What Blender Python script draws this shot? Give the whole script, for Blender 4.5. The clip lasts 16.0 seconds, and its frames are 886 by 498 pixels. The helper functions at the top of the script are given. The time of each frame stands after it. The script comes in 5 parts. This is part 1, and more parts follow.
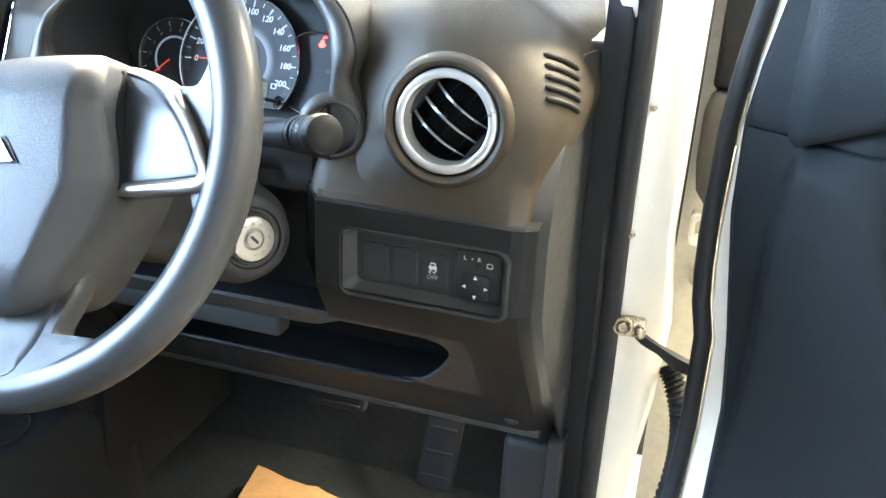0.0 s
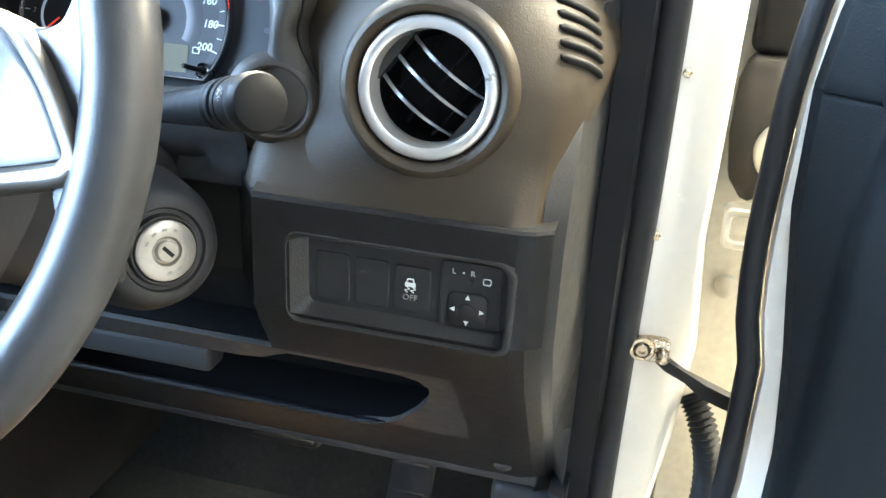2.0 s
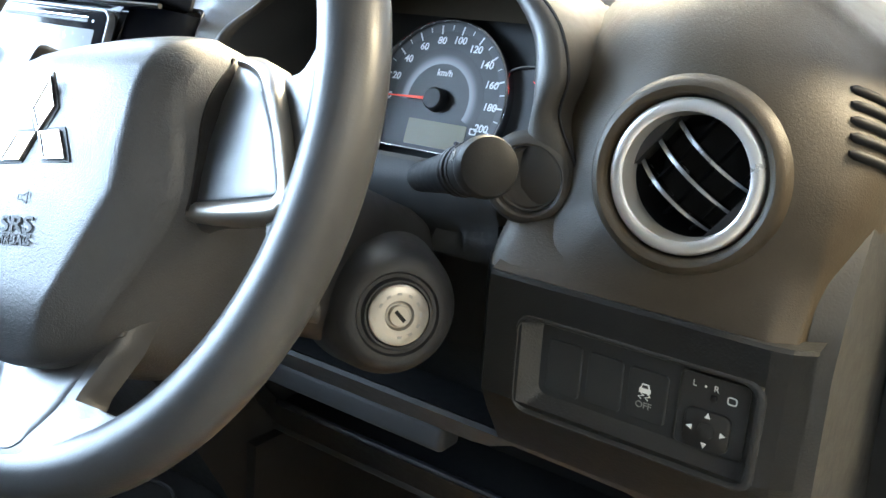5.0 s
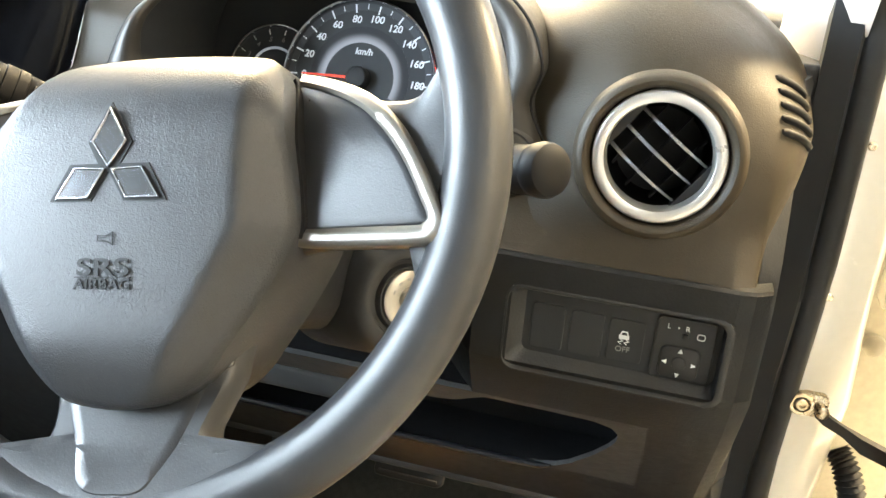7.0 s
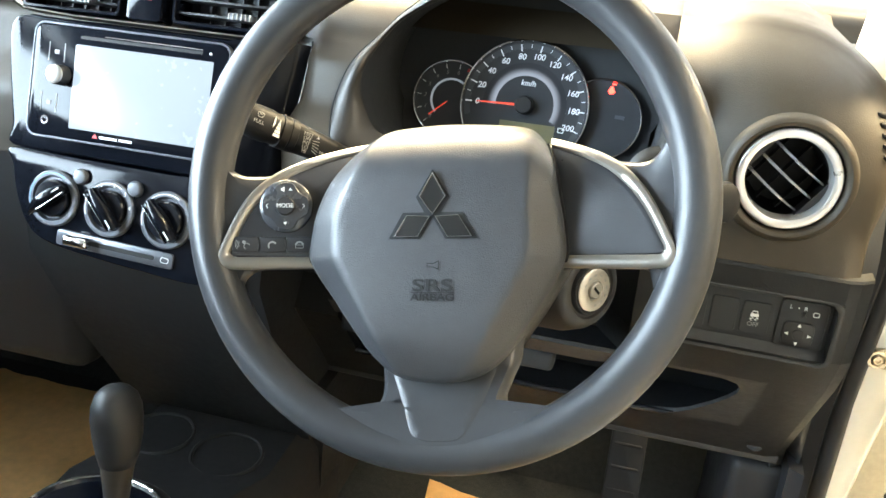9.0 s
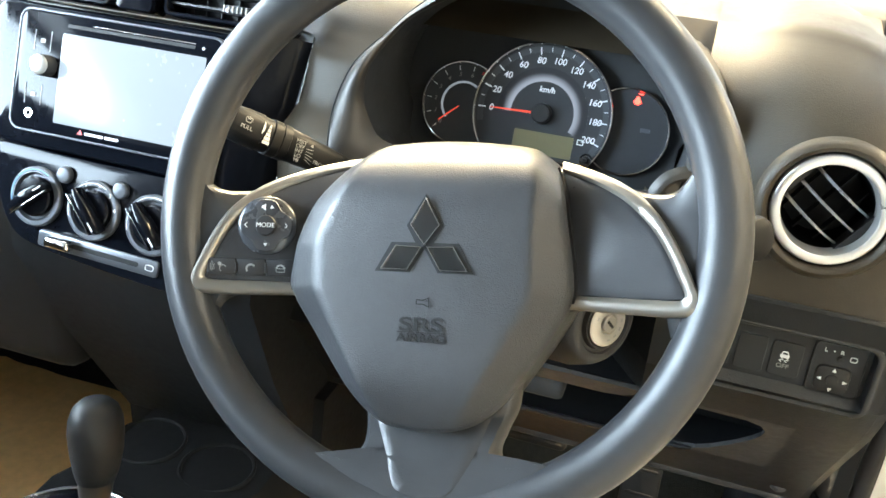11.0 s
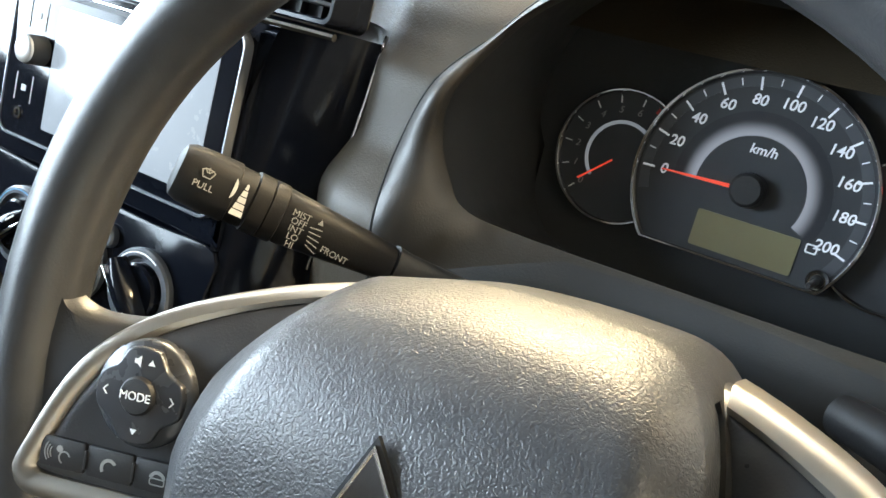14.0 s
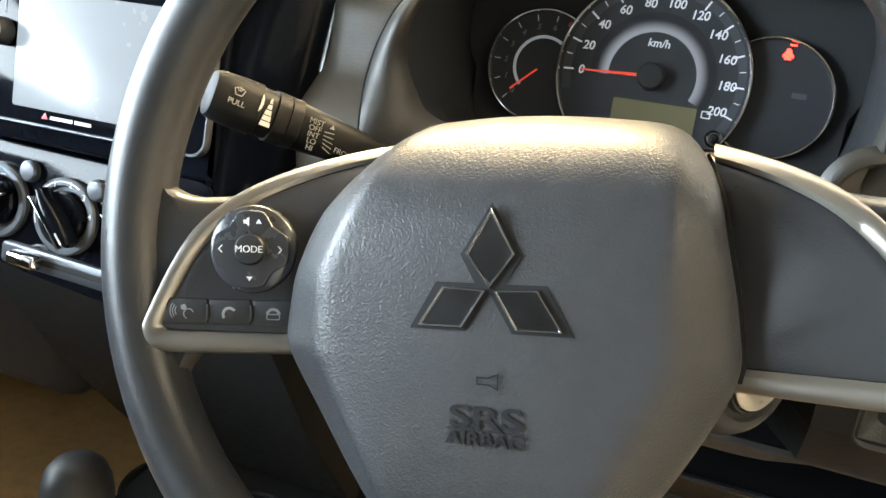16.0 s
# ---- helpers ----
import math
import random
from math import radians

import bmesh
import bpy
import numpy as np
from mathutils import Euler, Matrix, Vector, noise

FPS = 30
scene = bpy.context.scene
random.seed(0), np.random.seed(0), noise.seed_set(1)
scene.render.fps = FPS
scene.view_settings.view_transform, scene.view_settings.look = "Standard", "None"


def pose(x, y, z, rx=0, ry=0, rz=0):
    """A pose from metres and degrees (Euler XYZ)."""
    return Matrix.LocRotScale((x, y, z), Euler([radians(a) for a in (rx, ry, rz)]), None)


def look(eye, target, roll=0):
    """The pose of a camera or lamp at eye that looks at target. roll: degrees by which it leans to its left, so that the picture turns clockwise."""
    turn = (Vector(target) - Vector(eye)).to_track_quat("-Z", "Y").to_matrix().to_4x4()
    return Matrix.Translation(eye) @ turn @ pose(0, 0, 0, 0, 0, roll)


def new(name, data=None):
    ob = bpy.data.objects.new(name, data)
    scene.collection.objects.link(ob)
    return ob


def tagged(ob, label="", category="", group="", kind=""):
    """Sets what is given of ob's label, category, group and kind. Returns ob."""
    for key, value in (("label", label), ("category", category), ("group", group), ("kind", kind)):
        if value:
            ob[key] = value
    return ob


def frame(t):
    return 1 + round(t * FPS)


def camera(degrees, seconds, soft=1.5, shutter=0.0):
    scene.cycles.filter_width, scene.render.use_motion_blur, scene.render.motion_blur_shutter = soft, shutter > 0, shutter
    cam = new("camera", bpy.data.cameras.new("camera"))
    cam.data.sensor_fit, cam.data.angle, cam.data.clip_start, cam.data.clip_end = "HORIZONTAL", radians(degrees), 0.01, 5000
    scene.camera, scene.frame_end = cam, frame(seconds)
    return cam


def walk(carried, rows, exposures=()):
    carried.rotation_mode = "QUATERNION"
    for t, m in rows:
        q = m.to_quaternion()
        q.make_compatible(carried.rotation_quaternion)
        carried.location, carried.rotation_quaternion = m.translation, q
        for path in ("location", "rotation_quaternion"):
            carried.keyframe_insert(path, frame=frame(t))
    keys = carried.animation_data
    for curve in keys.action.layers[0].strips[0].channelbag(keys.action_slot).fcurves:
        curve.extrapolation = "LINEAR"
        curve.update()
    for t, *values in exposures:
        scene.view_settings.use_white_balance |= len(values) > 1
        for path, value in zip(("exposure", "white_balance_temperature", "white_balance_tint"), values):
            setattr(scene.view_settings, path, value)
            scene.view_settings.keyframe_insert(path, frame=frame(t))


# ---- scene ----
cam = camera(53.3, 16.0)
PATH = [
    (0, (0.442, -0.458, 1.066), (-0.085, 1.312, 0.299), 3.1),
    (0.5, (0.408, -0.349, 1.019), (-0.047, 1.448, 0.268), 3.6),
    (1, (0.389, -0.295, 0.993), (-0.046, 1.508, 0.245), 3.3),
    (1.5, (0.383, -0.283, 0.993), (-0.056, 1.516, 0.238), 3.2),
    (2, (0.374, -0.301, 1.004), (-0.04, 1.498, 0.236), 3.6),
    (2.5, (0.35, -0.374, 1.032), (-0.017, 1.435, 0.262), 4.7),
    (3, (0.322, -0.418, 1.035), (-0.041, 1.393, 0.268), 4.9),
    (3.5, (0.34, -0.393, 1.012), (-0.278, 1.368, 0.293), 3.3),
    (4, (0.397, -0.292, 0.988), (-0.64, 1.308, 0.383), 3.8),
    (4.2, (0.412, -0.259, 0.977), (-0.704, 1.306, 0.424), 3.9),
    (6.3, (0.347, -0.28, 0.988), (-0.512, 1.417, 0.37), 4.6),
    (6.5, (0.318, -0.304, 0.996), (-0.397, 1.449, 0.351), 4.5),
    (7, (0.25, -0.369, 1.017), (-0.201, 1.455, 0.332), 5.1),
    (7.5, (0.202, -0.452, 1.037), (-0.158, 1.385, 0.334), 4.7),
    (8, (0.174, -0.518, 1.059), (-0.198, 1.313, 0.345), 4.2),
    (8.5, (0.154, -0.545, 1.081), (-0.263, 1.257, 0.321), 3.5),
    (9, (0.143, -0.547, 1.113), (-0.299, 1.229, 0.306), 4.1),
    (9.2, (0.144, -0.548, 1.119), (-0.309, 1.225, 0.313), 4.5),
    (11.3, (0.143, -0.438, 1.115), (-0.376, 1.292, 0.256), 5.9),
    (11.5, (0.14, -0.409, 1.113), (-0.479, 1.286, 0.251), 5.4),
    (12, (0.137, -0.328, 1.103), (-0.684, 1.27, 0.225), 5.3),
    (12.5, (0.125, -0.255, 1.087), (-0.805, 1.272, 0.191), 5.4),
    (13, (0.115, -0.202, 1.078), (-0.839, 1.305, 0.173), 5.2),
    (13.5, (0.106, -0.17, 1.073), (-0.833, 1.342, 0.16), 5.5),
    (14, (0.102, -0.158, 1.072), (-0.84, 1.346, 0.149), 5.4),
    (14.5, (0.103, -0.16, 1.071), (-0.833, 1.342, 0.14), 5.5),
    (15, (0.108, -0.173, 1.066), (-0.818, 1.341, 0.142), 5.4),
    (15.5, (0.109, -0.226, 1.059), (-0.724, 1.354, 0.16), 3.5),
    (16, (0.087, -0.29, 1.052), (-0.552, 1.379, 0.155), 2.6),
]
EXPOSURE = [(0.0, 1.68, 5300, 8), (0.8, 1.68, 5080, 8), (1.5, 1.66, 5100, 8), (3.3, 1.67, 5450, 8), (4.2, 1.02, 5300, 8), (6.3, 1.17, 6500, 9), (7.0, 1.57, 6550, 9), (8.0, 1.66, 6350, 8), (9.2, 1.62, 6300, 7), (11.3, 1.54, 6200, 7), (12.5, 1.16, 6250, 8), (15.0, 1.02, 6550, 9), (16.0, 1.08, 6700, 9)]
walk(cam, [(t, look(eye, target, roll)) for t, eye, target, roll in PATH], EXPOSURE)

from mathutils.bvhtree import BVHTree

# ---- light ----
world = bpy.data.worlds.new("world")
scene.world = world
world.use_nodes = True
_bg = world.node_tree.nodes["Background"]
_sky = world.node_tree.nodes.new("ShaderNodeTexSky")
_sky.sky_type, _sky.sun_disc = "NISHITA", False
_sky.sun_elevation, _sky.sun_rotation = radians(38), radians(250)
world.node_tree.links.new(_sky.outputs[0], _bg.inputs[0])
_bg.inputs[1].default_value = 0.12


def area(name, eye, target, sx, sy, watts, colour):
    lamp = bpy.data.lights.new(name, "AREA")
    lamp.shape, lamp.size, lamp.size_y, lamp.energy, lamp.color = "RECTANGLE", sx, sy, watts, colour
    ob = new(name, lamp)
    ob.matrix_world = look(eye, target)
    return ob


# daylight through the showroom's glass front on the passenger's side, and its ceiling lamps
area("window_light", (-4.58, -1.2, 1.85), (0, -1.2, 1.85), 7.0, 2.5, 1200, (0.72, 0.87, 1.0))
area("ceiling_light", (-1.8, 3.7, 3.45), (0, 0.2, 0.95), 2.0, 1.1, 480, (1.0, 0.77, 0.43))
area("ceiling_light", (2.2, 1.9, 3.2), (0.2, 0.3, 0.9), 1.2, 1.2, 440, (1.0, 0.77, 0.44))
area("ceiling_light", (3.2, -1.0, 3.1), (0.3, 0.2, 0.8), 1.2, 1.2, 25, (1.0, 0.84, 0.60))

# ---- materials ----


def shader(name, colour, rough=0.5, metal=0.0, coat=0.0, spec=0.5, vary=0.12, scale=9.0, bump=0.0, bump_scale=400.0, bump_kind="NOISE",
           bump_depth=0.0006, emit=None, emit_power=0.0, rough_vary=0.08):
    m = bpy.data.materials.new(name)
    m.use_nodes = True
    nt = m.node_tree
    p = nt.nodes["Principled BSDF"]
    p.inputs["Roughness"].default_value, p.inputs["Metallic"].default_value = rough, metal
    p.inputs["Coat Weight"].default_value, p.inputs["Coat Roughness"].default_value = coat, 0.06
    p.inputs["Specular IOR Level"].default_value = spec
    tc = nt.nodes.new("ShaderNodeTexCoord")
    n1, n2 = nt.nodes.new("ShaderNodeTexNoise"), nt.nodes.new("ShaderNodeTexNoise")
    n1.inputs["Scale"].default_value, n1.inputs["Detail"].default_value = scale, 5
    n2.inputs["Scale"].default_value, n2.inputs["Detail"].default_value = scale * 14, 3
    add = nt.nodes.new("ShaderNodeMath")
    add.operation = "ADD"
    nt.links.new(tc.outputs["Object"], n1.inputs["Vector"])
    nt.links.new(tc.outputs["Object"], n2.inputs["Vector"])
    nt.links.new(n1.outputs["Fac"], add.inputs[0])
    nt.links.new(n2.outputs["Fac"], add.inputs[1])
    ramp = nt.nodes.new("ShaderNodeMapRange")
    ramp.inputs["From Min"].default_value, ramp.inputs["From Max"].default_value = 0.6, 1.4
    ramp.inputs["To Min"].default_value, ramp.inputs["To Max"].default_value = 1 - vary, 1 + vary
    nt.links.new(add.outputs[0], ramp.inputs["Value"])
    mul = nt.nodes.new("ShaderNodeVectorMath")
    mul.operation = "SCALE"
    mul.inputs[0].default_value = colour
    nt.links.new(ramp.outputs[0], mul.inputs["Scale"])
    nt.links.new(mul.outputs[0], p.inputs["Base Color"])
    rr = nt.nodes.new("ShaderNodeMapRange")
    rr.inputs["From Min"].default_value, rr.inputs["From Max"].default_value = 0.6, 1.4
    rr.inputs["To Min"].default_value, rr.inputs["To Max"].default_value = max(0.02, rough - rough_vary), min(1, rough + rough_vary)
    nt.links.new(add.outputs[0], rr.inputs["Value"])
    nt.links.new(rr.outputs[0], p.inputs["Roughness"])
    if bump:
        if bump_kind == "VORONOI":
            tex = nt.nodes.new("ShaderNodeTexVoronoi")
            tex.feature = "SMOOTH_F1"
            tex.inputs["Scale"].default_value = bump_scale
            out = tex.outputs["Distance"]
            wob = nt.nodes.new("ShaderNodeTexNoise")
            wob.inputs["Scale"].default_value = bump_scale * 0.5
            mix = nt.nodes.new("ShaderNodeMix")
            mix.data_type = "VECTOR"
            mix.inputs[0].default_value = 0.003
            nt.links.new(tc.outputs["Object"], mix.inputs[4])
            nt.links.new(wob.outputs["Color"], mix.inputs[5])
            nt.links.new(tc.outputs["Object"], wob.inputs["Vector"])
            nt.links.new(mix.outputs[1], tex.inputs["Vector"])
        elif bump_kind == "GRAIN":  # pebbled cells with grooves between them, drawn out a little
            tex = nt.nodes.new("ShaderNodeTexVoronoi")
            tex.feature = "DISTANCE_TO_EDGE"
            tex.inputs["Scale"].default_value = bump_scale
            wob = nt.nodes.new("ShaderNodeTexNoise")
            wob.inputs["Scale"].default_value, wob.inputs["Detail"].default_value = bump_scale * 0.45, 2
            mix = nt.nodes.new("ShaderNodeVectorMath")
            mix.operation, mix.inputs[1].default_value = "MULTIPLY_ADD", (2.2 / bump_scale, 2.2 / bump_scale, 2.2 / bump_scale)
            squash = nt.nodes.new("ShaderNodeMapping")
            squash.inputs["Scale"].default_value = (1.25, 0.8, 1.0)
            groove = nt.nodes.new("ShaderNodeMapRange")
            groove.inputs["From Max"].default_value = 0.18
            groove.interpolation_type = "SMOOTHSTEP"
            nt.links.new(tc.outputs["Object"], wob.inputs["Vector"])
            nt.links.new(wob.outputs["Color"], mix.inputs[0])
            nt.links.new(tc.outputs["Object"], mix.inputs[2])
            nt.links.new(mix.outputs[0], squash.inputs["Vector"])
            nt.links.new(squash.outputs[0], tex.inputs["Vector"])
            nt.links.new(tex.outputs["Distance"], groove.inputs["Value"])
            out = groove.outputs[0]
        else:
            tex = nt.nodes.new("ShaderNodeTexNoise")
            tex.inputs["Scale"].default_value, tex.inputs["Detail"].default_value = bump_scale, 4
            if bump_kind == "LEATHER":
                tex.inputs["Detail"].default_value, tex.inputs["Distortion"].default_value = 1.5, 1.1
            out = tex.outputs["Fac"]
            nt.links.new(tc.outputs["Object"], tex.inputs["Vector"])
        b = nt.nodes.new("ShaderNodeBump")
        b.inputs["Strength"].default_value, b.inputs["Distance"].default_value = bump, bump_depth
        nt.links.new(out, b.inputs["Height"])
        nt.links.new(b.outputs[0], p.inputs["Normal"])
    if emit:
        p.inputs["Emission Color"].default_value, p.inputs["Emission Strength"].default_value = (*emit, 1), emit_power
    return m


DASH = shader("dash_plastic", (0.031, 0.0238, 0.0147), 0.50, spec=0.26, bump=0.30, bump_scale=1050, bump_kind="VORONOI", bump_depth=0.0005)
DASH_LOW = shader("lower_dash_plastic", (0.021, 0.0213, 0.0215), 0.50, spec=0.35, bump=0.45, bump_scale=700, bump_kind="VORONOI", bump_depth=0.0004)
HOOD = shader("cluster_hood_plastic", (0.024, 0.0212, 0.0178), 0.46, spec=0.4, bump=0.25, bump_scale=900)
BLACK = shader("black_plastic", (0.015, 0.015, 0.016), 0.5, spec=0.35, bump=0.2, bump_scale=900)
RECESS = shader("matt_black_plastic", (0.020, 0.0215, 0.0235), 0.6, spec=0.3, bump=0.2, bump_scale=800)
RIM = shader("wheel_urethane", (0.026, 0.027, 0.0295), 0.35, spec=0.35, bump=0.4, bump_scale=1000, bump_kind="VORONOI", bump_depth=0.00015)
HUB = shader("airbag_vinyl", (0.029, 0.030, 0.0328), 0.39, spec=0.36, bump=0.5, bump_scale=1120, bump_kind="VORONOI", bump_depth=0.00041)
INSERT = shader("spoke_insert_plastic", (0.022, 0.023, 0.026), 0.34, bump=0.2, bump_scale=1100)
SILVER = shader("satin_silver_paint", (0.27, 0.25, 0.222), 0.34, metal=0.85, vary=0.03, rough_vary=0.02)
CHROME = shader("chrome", (0.62, 0.62, 0.63), 0.07, metal=1.0, vary=0.04, rough_vary=0.03)
VENTRING = shader("vent_ring_silver", (0.54, 0.53, 0.51), 0.33, metal=0.7, vary=0.05)
PIANO = shader("piano_black", (0.004, 0.005, 0.008), 0.10, spec=0.12, coat=0.03, vary=0.2, rough_vary=0.04)
# the screen's emission stands in for a pale reflection of the window
SCREEN = shader("screen_reflection_glow", (0.03, 0.034, 0.04), 0.24, spec=0.6, coat=0.0, vary=0.06, emit=(0.72, 0.86, 1.0), emit_power=0.30)
RUBBER = shader("door_seal_rubber", (0.015, 0.0155, 0.017), 0.6, spec=0.3, bump=0.2, bump_scale=500)
PAINT = shader("white_body_paint", (0.78, 0.745, 0.65), 0.24, coat=0.7, vary=0.03, rough_vary=0.05)
DOORTRIM = shader("door_trim_plastic", (0.010, 0.0122, 0.014), 0.62, spec=0.14, bump=0.4, bump_scale=600, bump_kind="VORONOI", bump_depth=0.0005)
CARPET = shader("black_carpet", (0.030, 0.034, 0.037), 0.95, bump=1.0, bump_scale=900, bump_depth=0.003, vary=0.35, spec=0.1)
CARD = shader("brown_paper_mat", (0.70, 0.43, 0.18), 0.72, bump=0.5, bump_scale=120, bump_depth=0.0012, vary=0.16, scale=5)
SMOKED = shader("dark_chrome", (0.19, 0.194, 0.205), 0.14, metal=1.0, vary=0.06, rough_vary=0.03)
STEEL = shader("zinc_plated_steel", (0.50, 0.42, 0.30), 0.30, metal=1.0, vary=0.08, scale=30)
BRIGHTEDGE = shader("polished_edge", (0.60, 0.60, 0.61), 0.16, metal=1.0, vary=0.05)
KEYMETAL = shader("brushed_nickel", (0.34, 0.32, 0.285), 0.38, metal=0.7, vary=0.08, bump=0.2, bump_scale=600)
MARK = shader("white_marking", (0.72, 0.74, 0.75), 0.5, vary=0.04)
MARKLIT = shader("lit_marking", (0.55, 0.57, 0.6), 0.5, vary=0.02, emit=(0.86, 0.93, 1.0), emit_power=0.13)
GREYMARK = shader("grey_marking", (0.22, 0.22, 0.215), 0.5, vary=0.04)
STALKMARK = shader("dull_white_marking", (0.40, 0.41, 0.41), 0.5, vary=0.04)
# near-black with the shade of pressed grooves and slots in its colour
EMBOSS = shader("groove_shade_black", (0.006, 0.006, 0.0065), 0.55, spec=0.25)
REDLIT = shader("red_warning_lamp", (0.8, 0.03, 0.02), 0.5, vary=0.02, emit=(1.0, 0.05, 0.03), emit_power=3.0)
NEEDLE = shader("red_needle", (0.75, 0.06, 0.03), 0.4, vary=0.02, emit=(1.0, 0.10, 0.05), emit_power=0.18)
DIAL = shader("dial_face", (0.022, 0.0245, 0.029), 0.42, vary=0.12)
DIALARC = shader("dial_arc", (0.34, 0.36, 0.38), 0.4, vary=0.03, emit=(0.75, 0.85, 1.0), emit_power=0.08)
LCD = shader("lcd_panel", (0.15, 0.135, 0.075), 0.3, vary=0.02)
STALK = shader("stalk_plastic", (0.009, 0.009, 0.0095), 0.5, spec=0.12, bump=0.15, bump_scale=900)
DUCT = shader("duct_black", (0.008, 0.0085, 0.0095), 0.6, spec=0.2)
SLAT = shader("gloss_slat", (0.010, 0.011, 0.013), 0.22)
# pale grey standing in for the window's glint on gloss slat edges
SLATGLINT = shader("slat_glint_grey", (0.20, 0.21, 0.22), 0.3, metal=0.5)
PADKEY = shader("dark_metallic_key", (0.050, 0.053, 0.060), 0.26, metal=0.35, vary=0.05)
SCALE = shader("dial_scale_band", (0.045, 0.049, 0.056), 0.4, vary=0.06)
COVER = shader("brown_grey_cover", (0.055, 0.051, 0.046), 0.6, bump=0.3, bump_scale=500)
REDMARK = shader("red_marking", (0.55, 0.03, 0.03), 0.4, vary=0.05)
GREYDIAL = shader("grey_dial_ring", (0.085, 0.092, 0.105), 0.30, metal=0.4, vary=0.015, rough_vary=0.02)
PILLAR = shader("pillar_trim_plastic", (0.62, 0.57, 0.52), 0.6, bump=0.3, bump_scale=700, vary=0.04)
HEADLINER = shader("grey_headliner", (0.20, 0.195, 0.185), 0.9, bump=0.4, bump_scale=700)
# tones for unseen walls: grey cuts bounced light, beige warms reflections
SHADE = shader("dim_bounce_plaster", (0.20, 0.20, 0.21), 0.8, bump=0.2, bump_scale=60, vary=0.05)
BEIGE = shader("warm_bounce_plaster", (0.50, 0.42, 0.30), 0.8, bump=0.2, bump_scale=60, vary=0.05)
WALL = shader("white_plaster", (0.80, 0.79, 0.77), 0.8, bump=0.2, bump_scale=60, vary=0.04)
TILE = shader("showroom_floor", (0.50, 0.49, 0.47), 0.25, vary=0.05)
HINGE = shader("primer_beige", (0.32, 0.305, 0.26), 0.5, vary=0.15)

# dial glow: a lit ring, brightest at its inner edge and fading outwards
GLOW = shader("lit_dial_ring", (0.012, 0.013, 0.017), 0.42, emit=(0.78, 0.86, 1.0), emit_power=0.3)
_g = GLOW.node_tree
_len, _map, _sep, _tc = _g.nodes.new("ShaderNodeVectorMath"), _g.nodes.new("ShaderNodeMapRange"), _g.nodes.new("ShaderNodeVectorMath"), _g.nodes.new("ShaderNodeTexCoord")
_sep.operation, _len.operation = "MULTIPLY", "LENGTH"
_sep.inputs[1].default_value = (1, 1, 0)
_map.interpolation_type = "SMOOTHSTEP"
for _k, _v in (("From Min", 0.0375), ("From Max", 0.0290), ("To Min", 0.0), ("To Max", 0.17)):
    _map.inputs[_k].default_value = _v
_g.links.new(_tc.outputs["Object"], _sep.inputs[0])
_g.links.new(_sep.outputs[0], _len.inputs[0])
_g.links.new(_len.outputs["Value"], _map.inputs["Value"])
_g.links.new(_map.outputs[0], _g.nodes["Principled BSDF"].inputs["Emission Strength"])

# ---- mesh helpers ----


def part(name, bm, mat, parent=None, label="", smooth=True, angle=40):
    me = bpy.data.meshes.new(name)
    bmesh.ops.recalc_face_normals(bm, faces=bm.faces)
    bm.to_mesh(me)
    bm.free()
    me.materials.append(mat)
    if smooth:
        me.shade_smooth()
        me.set_sharp_from_angle(angle=radians(angle))
    ob = new(name, me)
    ob.parent = parent
    if label:
        ob["label"] = label
    return ob


def thing(name, label, category, m=None, group="", kind=""):
    ob = new(name)
    ob.empty_display_size = 0.02
    if m is not None:
        ob.matrix_world = m
    return tagged(ob, label, category, group, kind)


def box(x0, x1, y0, y1, z0, z1, bevel=0.0, seg=3, m=None):
    bm = bmesh.new()
    bmesh.ops.create_cube(bm, size=1.0, matrix=Matrix.Translation(((x0 + x1) / 2, (y0 + y1) / 2, (z0 + z1) / 2)) @ Matrix.Diagonal((x1 - x0, y1 - y0, z1 - z0, 1)))
    if bevel:
        bmesh.ops.bevel(bm, geom=bm.edges[:], offset=bevel, segments=seg, profile=0.5, affect="EDGES")
    if m is not None:
        bm.transform(m)
    return bm


def smooth_loop(pts, n=6):
    """A closed Catmull-Rom outline through a few corner points."""
    out, k = [], len(pts)
    for i in range(k):
        p0, p1, p2, p3 = (Vector(pts[(i + j - 1) % k]) for j in range(4))
        for s in range(n):
            t = s / n
            out.append(0.5 * ((2 * p1) + (p2 - p0) * t + (2 * p0 - 5 * p1 + 4 * p2 - p3) * t * t + (3 * p1 - p0 - 3 * p2 + p3) * t ** 3))
    return out


def smooth_line(pts, n=8):
    q = [Vector(p) for p in pts]
    q = [2 * q[0] - q[1]] + q + [2 * q[-1] - q[-2]]
    out = []
    for i in range(1, len(q) - 2):
        p0, p1, p2, p3 = q[i - 1:i + 3]
        for s in range(n):
            t = s / n
            out.append(0.5 * ((2 * p1) + (p2 - p0) * t + (2 * p0 - 5 * p1 + 4 * p2 - p3) * t * t + (3 * p1 - p0 - 3 * p2 + p3) * t ** 3))
    return out + [q[-2]]


def rounded(x0, x1, y0, y1, r, n=5):
    out = []
    for cx, cy, a0 in ((x1 - r, y1 - r, 0), (x0 + r, y1 - r, 90), (x0 + r, y0 + r, 180), (x1 - r, y0 + r, 270)):
        for i in range(n + 1):
            a = radians(a0 + 90 * i / n)
            out.append(Vector((cx + r * math.cos(a), cy + r * math.sin(a))))
    return out


